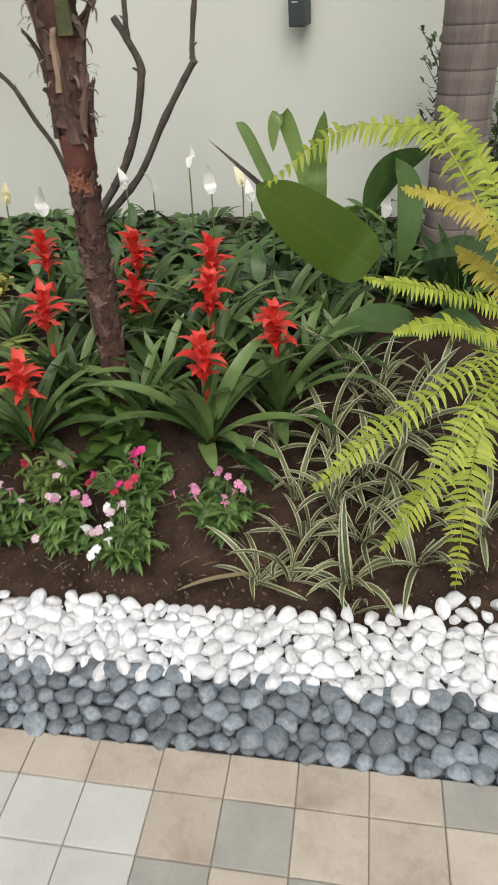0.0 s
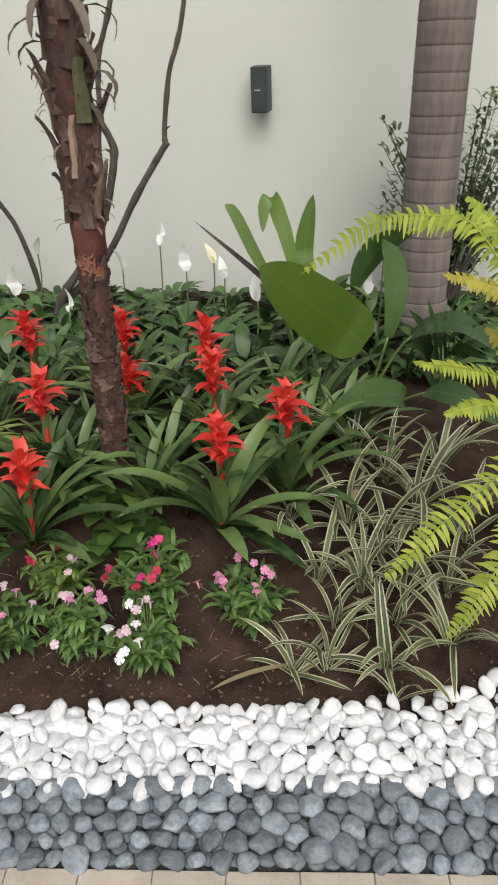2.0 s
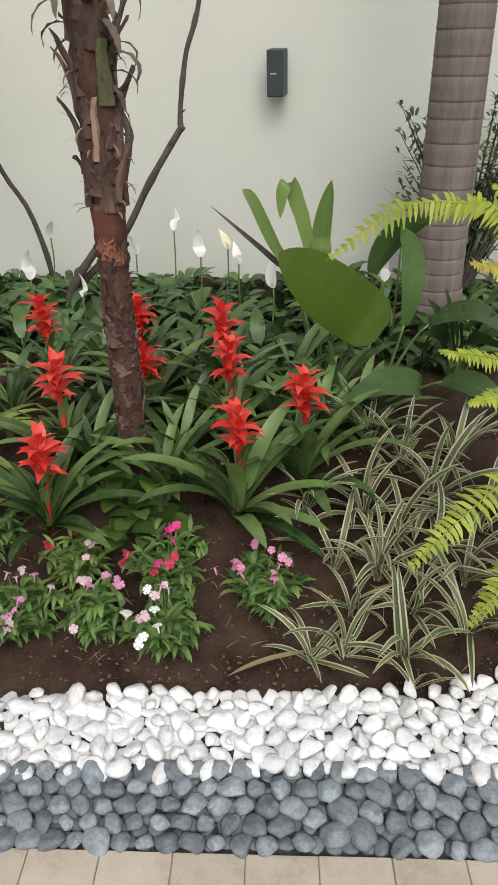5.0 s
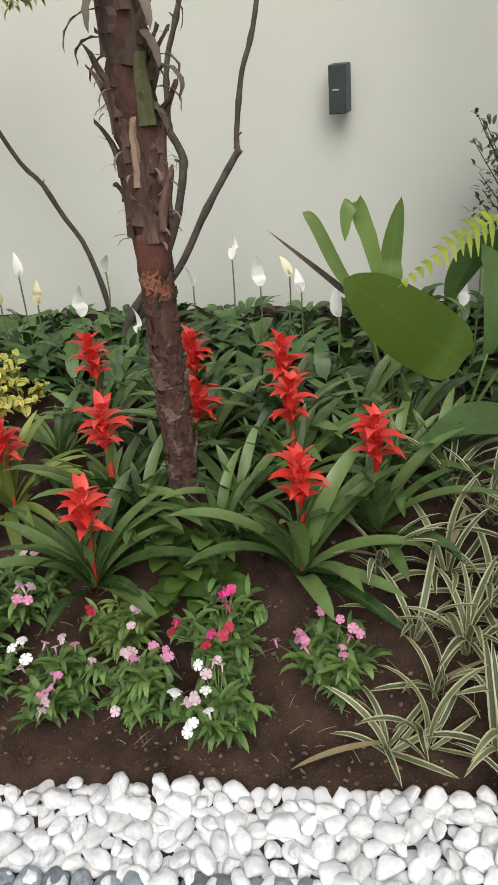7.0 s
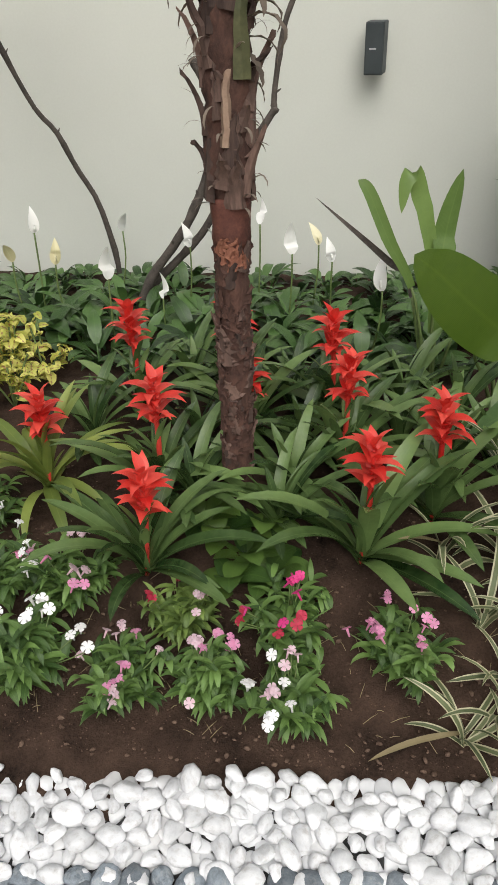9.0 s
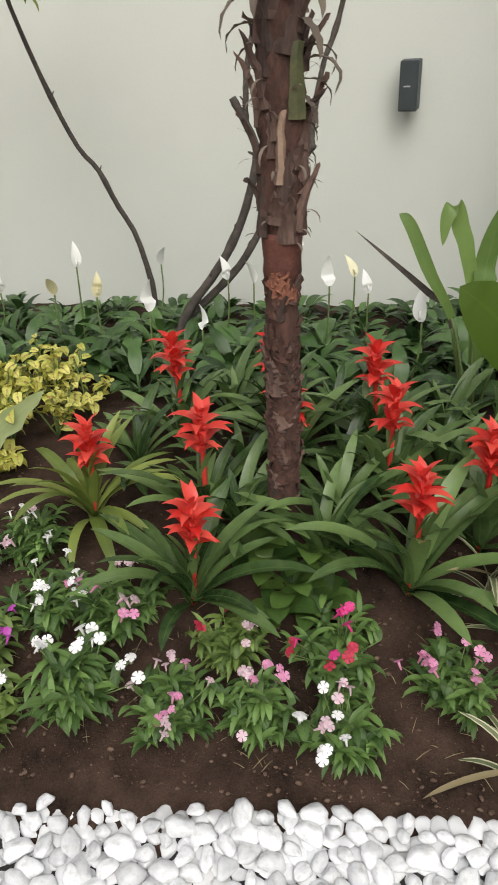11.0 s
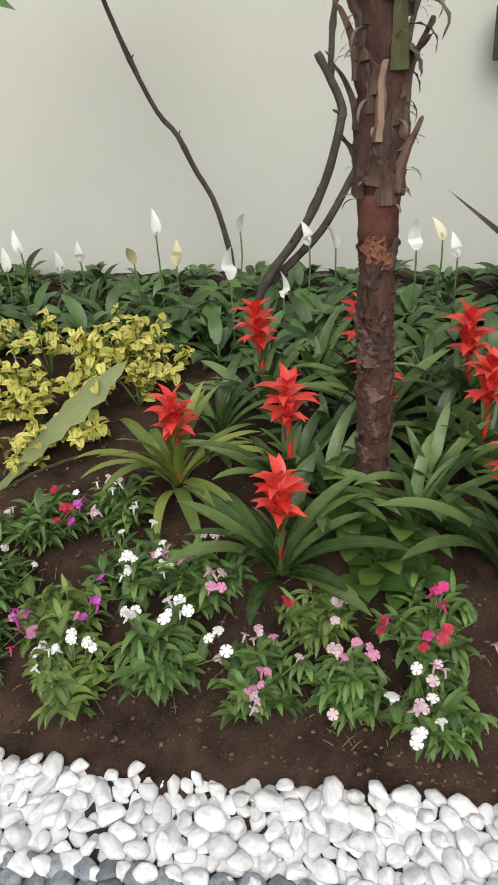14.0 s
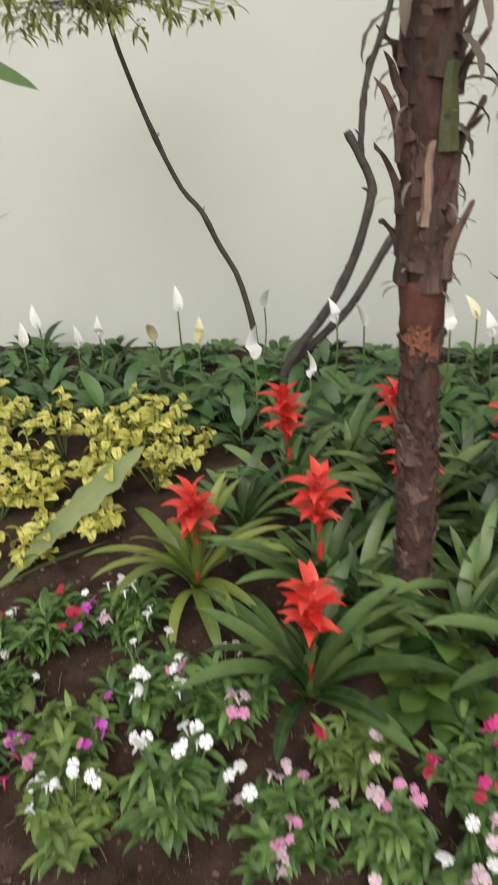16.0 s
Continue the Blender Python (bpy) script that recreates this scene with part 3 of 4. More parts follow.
stem_shrub("bare_shrub", "leafless dark stems forking upwards beside the wall", [
    ([(-1.47, 3.56, 0.47), (-1.377, 3.55, 0.67), (-1.256, 3.55, 0.83), (-1.179, 3.55, 0.95), (-1.106, 3.54, 1.11), (-1.049, 3.52, 1.31), (-1.046, 3.52, 1.39), (-1.097, 3.50, 1.50), (-1.138, 3.49, 1.575)], 0.023, 0.015),
    ([(-1.085, 3.51, 1.47), (-1.085, 3.50, 1.56), (-1.066, 3.5, 1.75), (-0.99, 3.5, 1.97), (-0.9, 3.5, 2.4)], 0.013, 0.010),
    ([(-1.48, 3.6, 0.47), (-1.373, 3.6, 0.63), (-1.25, 3.6, 0.75), (-1.121, 3.6, 0.89), (-0.98, 3.6, 1.13), (-0.84, 3.6, 1.34), (-0.80, 3.6, 1.39)], 0.020, 0.015),
    ([(-0.81, 3.6, 1.37), (-0.811, 3.6, 1.448), (-0.776, 3.6, 1.677), (-0.707, 3.6, 1.89), (-0.62, 3.6, 2.4)], 0.013, 0.010)])
stem_shrub("slender_tree", "slender leaning sapling with sparse yellow-green leaves by the wall", [
    ([(-1.64, 4.0, 0.45), (-1.645, 3.97, 0.668), (-1.694, 3.92, 0.937), (-1.765, 3.86, 1.108), (-1.818, 3.8, 1.268), (-1.886, 3.75, 1.371), (-1.950, 3.68, 1.558), (-2.008, 3.58, 1.806), (-2.03, 3.5, 1.98), (-2.04, 3.45, 2.15)], 0.015, 0.008)],
    [((-2.05, 3.48, 2.04), 44, (0.2, 0.1, 0.055))])


# ---- wall speaker ----
def wall_speaker():
    ob = thing("wall_speaker", (-0.36, 4.2, 1.60), "small dark grey box speaker angled on the wall", "speaker")
    tilt = pose(0, -0.10, 0, 6, 0, -16)
    part("bracket", box_data("bracket", CASE, -0.02, 0.02, -0.06, 0.0, -0.03, 0.03, 0.004), ob, "black wall bracket")
    body = part("case", box_data("case", CASE, -0.043, 0.043, -0.045, 0.05, -0.107, 0.107, 0.0025, 2), ob, "", tilt)
    part("grille", box_data("grille", CASE, -0.039, 0.039, -0.049, -0.046, -0.102, 0.102, 0.001), body)
    part("badge", box_data("badge", BADGE, -0.022, 0.010, -0.0515, -0.0495, -0.002, 0.004), body, "small silver badge")


wall_speaker()

# ---- peace lilies along the wall ----
LILY_LEAVES = [leaf_data("leaf", LILY_LEAF, "lance", L, w, lift, droop, 9, 0.22, sway, 0.0, 0.3) for L, w, lift, droop, sway in (
    (0.30, 0.074, 70, 95, 8), (0.28, 0.070, 60, 85, -10), (0.25, 0.078, 78, 120, 5), (0.27, 0.066, 50, 70, 12), (0.24, 0.062, 38, 56, -6), (0.29, 0.064, 82, 75, 0))]


def peace_lily(seed):
    rng = random.Random(seed)
    ob = thing("peace_lily", (0, 0, 0), "dark green glossy peace lily growing in soil by the wall", "peace lily", "peace lilies along the wall")
    for i in range(16):
        s = rng.uniform(0.7, 1.15)
        part("leaf", LILY_LEAVES[rng.randrange(6)], ob, "", pose(rng.uniform(-0.03, 0.03), rng.uniform(-0.03, 0.03), 0, rng.uniform(-10, 10), rng.uniform(-10, 10), i * 137.5 + rng.uniform(-20, 20)) @ Matrix.Diagonal((s, s, s, 1)))
    return ob


masters = [peace_lily(40 + i) for i in range(5)]
lily_rng = random.Random(77)
first = 0
for row in range(6):
    for col in range(21):
        x = -3.1 + 0.2 * col + lily_rng.uniform(-0.06, 0.06) + 0.1 * (row % 2)
        y = 3.0 + 0.2 * row + lily_rng.uniform(-0.05, 0.05)
        if x < -1.6 and y < 3.12 or y > 4.1 or (abs(x - 0.43) < 0.2 and abs(y - 3.42) < 0.2):
            continue
        size = lily_rng.uniform(0.62, 0.98) if y > 3.5 else lily_rng.uniform(0.85, 1.12)
        m = pose(x, y, ground_z(y) - 0.02, lily_rng.uniform(-8, 8), lily_rng.uniform(-8, 8), lily_rng.uniform(0, 360)) @ Matrix.Diagonal((size, size, size, 1))
        if first < 5:
            masters[first].matrix_basis = m
            first += 1
        else:
            copy_thing(masters[lily_rng.randrange(5)], m)


def spathe_data(name, material, length, width, lift):
    sh = Shape()
    path = arch(length, lift, 40, 14)
    sh.blade(path, outline("spathe", len(path), width / 2), Vector((0, 1, 0)), 0.45)
    sh.tube([p + Vector((-0.012, 0, 0.004)) for p in path[1:5]], [0.005] * 4, 6)
    return sh.data(name, material)


def lily_flower(x, y, z, seed, cream=False, big=1.0):
    rng = random.Random(seed)
    g = ground_z(y) - 0.015
    ob = thing("lily_flower", (x, y, g), "white hooded lily flower on a thin green stalk" if not cream else "fading cream lily flower on a thin stalk", "flower", "white lily flowers by the wall")
    h = z - g - 0.03
    sh = Shape()
    sh.tube(spline([(rng.uniform(-0.05, 0.05), 0.02, 0), (0, 0, h * 0.6), (0, 0, h)], 8), [0.004] * 8, 6)
    part("stalk", sh.data("stalk", GREEN_STEM), ob)
    part("spathe", spathe_data("spathe", CREAM_SPATHE if cream else SPATHE, 0.115 * big, 0.056 * big, rng.uniform(80, 105)), ob, "", pose(0, 0, h, rng.uniform(-12, 12), rng.uniform(-18, 18), rng.choice((-90, 90)) + rng.uniform(-50, 50)))


for i, (x, y, z) in enumerate(((-2.61, 3.4, 0.78), (-2.57, 3.5, 0.84), (-2.39, 3.5, 0.74), (-2.32, 3.6, 0.76), (-1.85, 3.4, 0.94), (-1.46, 3.1, 0.83), (-1.53, 3.7, 0.88),
                               (-1.26, 3.2, 0.72), (-1.18, 3.5, 0.86), (-1.07, 3.6, 0.82), (-0.72, 3.4, 0.86), (-0.54, 3.5, 0.80), (-0.87, 3.6, 0.94), (-0.37, 3.0, 0.83), (0.16, 3.0, 1.02), (0.10, 3.0, 0.86))):
    lily_flower(x, y, z, 200 + i, False, 1.25 if i in (5, 10, 13) else 1.0)
for i, (x, y, z) in enumerate(((-1.97, 3.4, 0.81), (-1.74, 3.3, 0.83), (-0.60, 3.6, 0.85))):
    lily_flower(x, y, z, 230 + i, True)


# ---- dianthus clumps ----
def petal_flower(name, material, r):
    sh = Shape()
    for k in range(5):
        a = radians(72 * k)
        d = Vector((math.cos(a), math.sin(a), 0))
        sh.blade([d * 0.001, d * r * 0.5 + Vector((0, 0, r * 0.12)), d * r * 0.85 + Vector((0, 0, r * 0.1)), d * r + Vector((0, 0, r * 0.02))], [r * 0.09, r * 0.31, r * 0.47, r * 0.20], Vector((-d.y, d.x, 0)), 0.06, ripple=0.06)
    sh.tube([Vector((0, 0, -0.022)), Vector((0, 0, -0.004)), Vector((0, 0, 0.0))], [0.002, 0.0035, 0.004], 6)
    return sh.data(name, material)


BLOOMS = {k: petal_flower("flower", m, 0.0138) for k, m in PETALS.items()}
FOLIAGE = []
for seed in range(6):
    rng = random.Random(300 + seed)
    sh = Shape()
    for stem in range(24):
        az, reach = rng.uniform(0, 360), 0.115 * rng.random() ** 0.7
        h = rng.uniform(0.08, 0.17) - 0.35 * reach
        top = Vector((math.cos(radians(az)) * reach, math.sin(radians(az)) * reach, h))
        sh.tube([Vector((0, 0, 0)), top * 0.5 + Vector((0, 0, 0.01)), top], [0.0022, 0.002, 0.0015], 5)
        for k in range(13):
            s = 0.25 + 0.75 * k / 12
            p = top * s
            la = rng.uniform(0, 360)
            pth = [p + v for v in arch(rng.uniform(0.05, 0.08), rng.uniform(10, 65), rng.uniform(40, 95), 5, la)]
            sh.blade(pth, outline("lance", 6, rng.uniform(0.0065, 0.0105)), Vector((-math.sin(radians(la)), math.cos(radians(la)), 0)), 0.25)
    FOLIAGE.append(sh)
FOLIAGE_DATA = [f.data("foliage", PINK_LEAF) for f in FOLIAGE[:4]] + [f.data("foliage", LIME_PINK_LEAF) for f in FOLIAGE[4:]]
COLOUR_WORDS = {"white": "white", "pale_pink": "pale pink", "pink": "pink", "hot_pink": "hot pink", "crimson": "crimson", "magenta": "magenta"}


def dianthus(x, y, colours, seed, size=1.0, lime=False):
    rng = random.Random(seed)
    ob = thing("dianthus", (x, y, ground_z(y) - 0.015), COLOUR_WORDS[colours[0]] + " dianthus clump with narrow green leaves in soil", "dianthus", "dianthus clumps along the bed", rng.uniform(0, 360), size * 1.1)
    part("foliage", FOLIAGE_DATA[4 + seed % 2] if lime else FOLIAGE_DATA[seed % 4], ob)
    for i in range(16):
        if i % 3 == 0 or i > 11:
            az, reach = rng.uniform(0, 360), 0.02 + 0.11 * rng.random() ** 0.7
            c = Vector((math.cos(radians(az)) * reach, math.sin(radians(az)) * reach, 0.20 - reach * 0.6 + rng.uniform(-0.01, 0.015)))
            col = colours[(i // 3) % len(colours)]
        p = c + Vector((rng.uniform(-0.018, 0.018), rng.uniform(-0.018, 0.018), rng.uniform(-0.008, 0.008)))
        s = rng.uniform(0.75, 1.1)
        fl = part("flower", BLOOMS[col], ob, COLOUR_WORDS[col] + " five-petalled flower", Matrix.Translation(p) @ pose(0, 0, 0, rng.uniform(-45, 45), rng.uniform(-45, 45), rng.uniform(0, 72)) @ Matrix.Diagonal((s, s, s, 1)))
        sh = Shape()
        sh.tube([Vector((0, 0, 0.02)), p * 0.55, p - Vector((0, 0, 0.012))], [0.0018, 0.0015, 0.0013], 5)
        part("flower_stalk", sh.data("flower_stalk", GREEN_STEM), ob)


for i, (x, y, colours, size, lime) in enumerate((
        (-1.88, 2.00, ("crimson", "crimson", "magenta"), 1.0, False), (-1.66, 2.08, ("white", "pale_pink"), 0.95, False), (-1.52, 1.87, ("white",), 1.0, False),
        (-1.70, 1.72, ("magenta", "pink"), 1.0, True), (-1.63, 1.57, ("white",), 1.0, True), (-1.38, 1.65, ("white",), 1.1, False),
        (-1.32, 1.87, ("pale_pink", "pink"), 1.0, False), (-1.13, 1.62, ("pale_pink", "pink"), 0.95, False), (-0.99, 1.78, ("crimson", "crimson", "pale_pink"), 0.85, True),
        (-0.90, 1.61, ("pale_pink", "pink"), 0.9, False), (-0.70, 1.78, ("hot_pink", "crimson"), 1.0, False), (-0.69, 1.58, ("white", "pale_pink"), 1.0, False),
        (-1.96, 1.80, ("white", "pale_pink"), 0.9, False), (-1.93, 1.62, ("hot_pink",), 0.9, False), (-2.08, 1.96, ("white",), 0.9, False), (-0.40, 1.72, ("pink", "pink"), 0.95, False))):
    dianthus(x, y, colours, 400 + i, size, lime)

# ---- striped grassy clumps ----
STRIPED_LEAVES = [leaf_data("leaf", STRIPED, "strap", L, w, lift, droop, 9, 0.25, sway) for L, w, lift, droop, sway in (
    (0.33, 0.023, 76, 80, 14), (0.29, 0.025, 62, 72, -20), (0.25, 0.021, 46, 60, 24), (0.34, 0.024, 82, 58, -12), (0.22, 0.023, 26, 40, 28))]
DRY_BLADE = leaf_data("dry_leaf", DRY_LEAF, "strap", 0.26, 0.018, 8, 22, 9, 0.2, 10)


def striped_clump(x, y, seed, n=12, size=1.0):
    rng = random.Random(seed)
    ob = thing("spider_plant", (x, y, ground_z(y) - 0.012), "clump of narrow green leaves with cream margins in soil", "spider plant", "striped clumps in the bed", 0, size)
    for i in range(n):
        s = rng.uniform(0.75, 1.1)
        part("leaf", STRIPED_LEAVES[rng.randrange(5)], ob, "", pose(rng.uniform(-0.015, 0.015), rng.uniform(-0.015, 0.015), 0, rng.uniform(-15, 15), rng.uniform(-12, 12), i * 137.5 + rng.uniform(-25, 25)) @ Matrix.Diagonal((s, s, s, 1)))
    return ob


for i, (x, y, n, size) in enumerate(((-0.26, 1.54, 10, 0.85), (-0.03, 1.79, 13, 1.0), (0.02, 1.55, 11, 0.9), (0.22, 1.63, 12, 1.0), (-0.06, 2.03, 14, 1.05), (0.13, 1.85, 13, 1.05),
                                    (-0.25, 2.02, 9, 0.9), (-0.15, 1.56, 9, 0.8), (0.10, 2.25, 12, 1.05), (0.32, 1.97, 12, 1.0), (-0.17, 1.83, 9, 0.9), (0.42, 1.75, 10, 1.0), (0.06, 1.68, 11, 0.95), (0.20, 2.10, 13, 1.1), (-0.12, 1.68, 8, 0.8), (0.0, 2.35, 12, 1.0), (0.24, 1.78, 11, 1.0), (0.30, 2.28, 12, 1.05), (0.05, 1.93, 11, 1.0))):
    clump = striped_clump(x, y, 500 + i, n, size)
    if i == 0:
        part("dry_leaf", DRY_BLADE, clump, "long withered pale leaf", pose(0, 0, 0.045, 0, 5, 192) @ Matrix.Diagonal((1.15, 1.2, 1, 1)))
    if i in (4, 6, 9, 11, 14, 17):
        part("dry_leaf", DRY_BLADE, clump, "withered tan leaf", pose(0, 0, 0.08, 0, -20, 150 + 67 * i) @ Matrix.Diagonal((0.7, 1, 0.7, 1)))
striped_clump(0.04, 1.46, 540, 3, 0.6)

# ---- rounded leafy plants ----
ROUND_LEAVES = [leaf_data("leaf", HOSTA_LEAF, "oval", L, w, lift, droop, 8, 0.2, 5, 0.0, 0.25) for L, w, lift, droop in ((0.15, 0.075, 60, 80), (0.13, 0.07, 40, 60), (0.16, 0.08, 75, 95))]
for i, (x, y) in enumerate(((-0.79, 2.05), (-0.87, 1.90), (-0.70, 2.12), (-0.83, 1.98), (-0.90, 2.03), (-0.76, 1.93), (-0.96, 2.08))):
    rng = random.Random(560 + i)
    ob = thing("hosta", (x, y, ground_z(y) + mound(x, y) - 0.012), "low plant with rounded green leaves in soil", "hosta", "rounded leafy plants")
    for k in range(9):
        s = rng.uniform(0.75, 1.1)
        part("leaf", ROUND_LEAVES[k % 3], ob, "", pose(0, 0, 0, rng.uniform(-10, 10), rng.uniform(-10, 10), k * 137.5 + rng.uniform(-20, 20)) @ Matrix.Diagonal((s, s, s, 1)))

# ---- yellow coleus ----
COLEUS_LEAVES = [leaf_data("leaf", COLEUS, "oval", L, L * 0.6, lift, droop, 7, 0.15, 6, 0.06) for L, lift, droop in ((0.07, 30, 60), (0.06, 15, 70), (0.08, 40, 90), (0.05, 0, 40))]


def coleus(x, y, seed, h):
    rng = random.Random(seed)
    ob = thing("coleus", (x, y, ground_z(y) - 0.012), "bushy yellow coleus with reddish leaf centres in soil", "coleus", "yellow coleus in the bed")
    for s in range(8):
        az, reach = rng.uniform(0, 360), rng.uniform(0.02, 0.13)
        top = Vector((math.cos(radians(az)) * reach, math.sin(radians(az)) * reach, h * rng.uniform(0.5, 1.35)))
        sh = Shape()
        sh.tube(spline([(0, 0, 0), top * 0.5 + Vector((0, 0, 0.02)), top], 6), [0.004] * 6, 6)
        part("stem", sh.data("stem", GREEN_STEM), ob)
        for k in range(8):
            p = top * (0.55 + 0.45 * k / 7)
            q = rng.uniform(0.55, 1.0)
            part("leaf", COLEUS_LEAVES[rng.randrange(4)], ob, "", Matrix.Translation(p) @ pose(0, 0, 0, rng.uniform(-45, 45), rng.uniform(-35, 45), k * 95 + rng.uniform(-20, 20)) @ Matrix.Diagonal((q, q, q, 1)))


for i, (x, y, h) in enumerate(((-2.20, 2.86, 0.22), (-2.45, 2.80, 0.2), (-1.68, 2.84, 0.2), (-1.90, 2.98, 0.22), (-2.28, 2.48, 0.15), (-2.02, 2.42, 0.12), (-2.22, 2.66, 0.18), (-2.55, 3.02, 0.22), (-2.00, 2.84, 0.22), (-2.5, 2.5, 0.15), (-2.40, 2.66, 0.2), (-2.12, 2.56, 0.14), (-1.80, 2.84, 0.22),
                               (-1.92, 2.62, 0.17), (-2.10, 2.32, 0.12), (-1.76, 2.68, 0.17), (-1.98, 2.74, 0.2), (-2.32, 2.30, 0.12), (-1.88, 2.46, 0.10))):
    coleus(x, y, 600 + i, h)

# ---- broad leaves ----
def broad_plant(name, label, category, base, leaves):
    """leaves: material, a few points from the base to the tip, where the blade begins, its width, its side direction."""
    b = Vector(base)
    ob = thing(name, b, label, category)
    for mat, points, begin, width, side, kind, fold, ripple in leaves:
        path = spline([Vector(p) - b for p in points], 22)
        k = int(begin * 21)
        if k > 1:
            sh = Shape()
            sh.tube(path[:k + 1], [0.009 - 0.004 * i / k for i in range(k + 1)], 7)
            part("stalk", sh.data("stalk", GREEN_STEM), ob)
        sh = Shape()
        widths = outline(kind, 22 - k, width / 2)
        if ripple > 0.1:
            widths = [w * (1.12 if i % 2 else 0.78) for i, w in enumerate(widths)]
        sh.blade(path[k:], widths, Vector(side), fold, ripple=ripple)
        part("leaf", sh.data("leaf", mat), ob)
    return ob


broad_plant("philodendron", "large plant with one broad bright green leaf on a stalk", "plant", (0.06, 2.72, 0.37), [
    (BIG_LEAF, [(0.05, 2.62, 0.745), (-0.02, 2.60, 0.80), (-0.15, 2.53, 0.91), (-0.27, 2.47, 1.02), (-0.36, 2.44, 1.09)], 0.0, 0.235, (0.70, 0.25, 0.66), "oval", 0.08, 0.0),
    (STRAP, [(0.06, 2.72, 0.37), (-0.01, 2.72, 0.56), (-0.07, 2.68, 0.67), (-0.08, 2.62, 0.76)], 0.9, 0.012, (0.75, 0.25, 0.62), "strap", 0.10, 0.0),
    (DARK_LEAF, [(0.06, 2.72, 0.37), (0.22, 2.6, 0.52), (0.05, 2.45, 0.60), (-0.15, 2.33, 0.55)], 0.35, 0.13, (0.3, 0.9, 0.3), "lance", 0.15, 0.0),
    (DARK_LEAF, [(0.06, 2.74, 0.37), (0.02, 2.85, 0.8), (0.10, 2.9, 1.02), (0.26, 2.9, 1.12)], 0.45, 0.16, (0.4, 0.5, -0.7), "lance", 0.15, 0.0),
    (DARK_LEAF, [(0.06, 2.74, 0.37), (0.22, 2.7, 0.72), (0.38, 2.62, 0.82), (0.52, 2.5, 0.76)], 0.4, 0.16, (0.2, 1, 0.2), "lance", 0.15, 0.0),
    (DARK_LEAF, [(0.06, 2.72, 0.37), (-0.12, 2.6, 0.52), (-0.20, 2.5, 0.50), (-0.30, 2.4, 0.42)], 0.4, 0.12, (0.5, -0.6, 0.5), "lance", 0.15, 0.0),
    (DARK_LEAF, [(0.08, 2.76, 0.37), (0.18, 2.82, 0.75), (0.18, 2.86, 0.98), (0.12, 2.84, 1.10)], 0.3, 0.11, (1, 0.4, 0.1), "lance", 0.15, 0.0),
    (DARK_LEAF, [(0.08, 2.72, 0.37), (0.25, 2.5, 0.58), (0.36, 2.4, 0.62), (0.5, 2.3, 0.55)], 0.4, 0.14, (0.5, 0.6, 0.2), "lance", 0.15, 0.0)])
lobes = [(DARK_LEAF, [(0.45, 2.85, 0.37), (0.40 + dx * 0.4, 2.78, 0.66 + dz * 0.4), (0.40 + dx, 2.66 + dy, 0.74 + dz)], 0.3, 0.05, (0.3, 0.6, 0.6), "lance", 0.15, 0.0)
         for dx, dy, dz in ((-0.22, 0, 0.06), (-0.2, -0.05, 0.0), (-0.12, 0.0, 0.17), (0.0, 0, 0.2), (0.12, 0, 0.18), (0.2, 0, 0.08), (0.22, -0.05, 0.0), (-0.1, -0.15, -0.04), (0.1, -0.15, -0.02), (-0.05, -0.05, 0.12), (0.06, -0.1, 0.1), (-0.18, 0.02, 0.12))]
broad_plant("split_leaf_plant", "dark green plant with deeply split narrow leaflets", "plant", (0.45, 2.85, 0.37), lobes)
broad_plant("strap_plant", "plant with upright curling strap leaves near the wall", "plant", (-0.16, 2.92, 0.38), [
    (STRAP, [(-0.16, 2.92, 0.38), (-0.26, 2.92, 0.80), (-0.38, 2.9, 1.02), (-0.46, 2.9, 1.18), (-0.50, 2.9, 1.22)], 0.3, 0.05, (0.8, 0.3, 0.5), "strap", 0.3, 0.0),
    (STRAP, [(-0.16, 2.92, 0.38), (-0.20, 2.9, 0.85), (-0.26, 2.9, 1.1), (-0.31, 2.88, 1.24), (-0.345, 2.86, 1.22), (-0.35, 2.85, 1.12)], 0.2, 0.065, (1, 0.3, 0.1), "strap", 0.3, 0.0),
    (STRAP, [(-0.15, 2.92, 0.38), (-0.18, 2.9, 0.85), (-0.18, 2.9, 1.05), (-0.155, 2.88, 1.26)], 0.2, 0.085, (1, 0.2, 0), "strap", 0.3, 0.0),
    (STRAP, [(-0.15, 2.92, 0.38), (-0.10, 2.88, 0.7), (-0.02, 2.85, 0.9), (0.10, 2.8, 0.86)], 0.3, 0.06, (0.6, 0.6, -0.3), "strap", 0.3, 0.0),
    (STEM_BARK, [(-0.17, 2.94, 0.38), (-0.28, 2.95, 0.84), (-0.37, 2.96, 0.93), (-0.64, 3.02, 1.14)], 0.3, 0.028, (0.6, 0.3, 0.7), "tongue", 0.5, 0.0)])
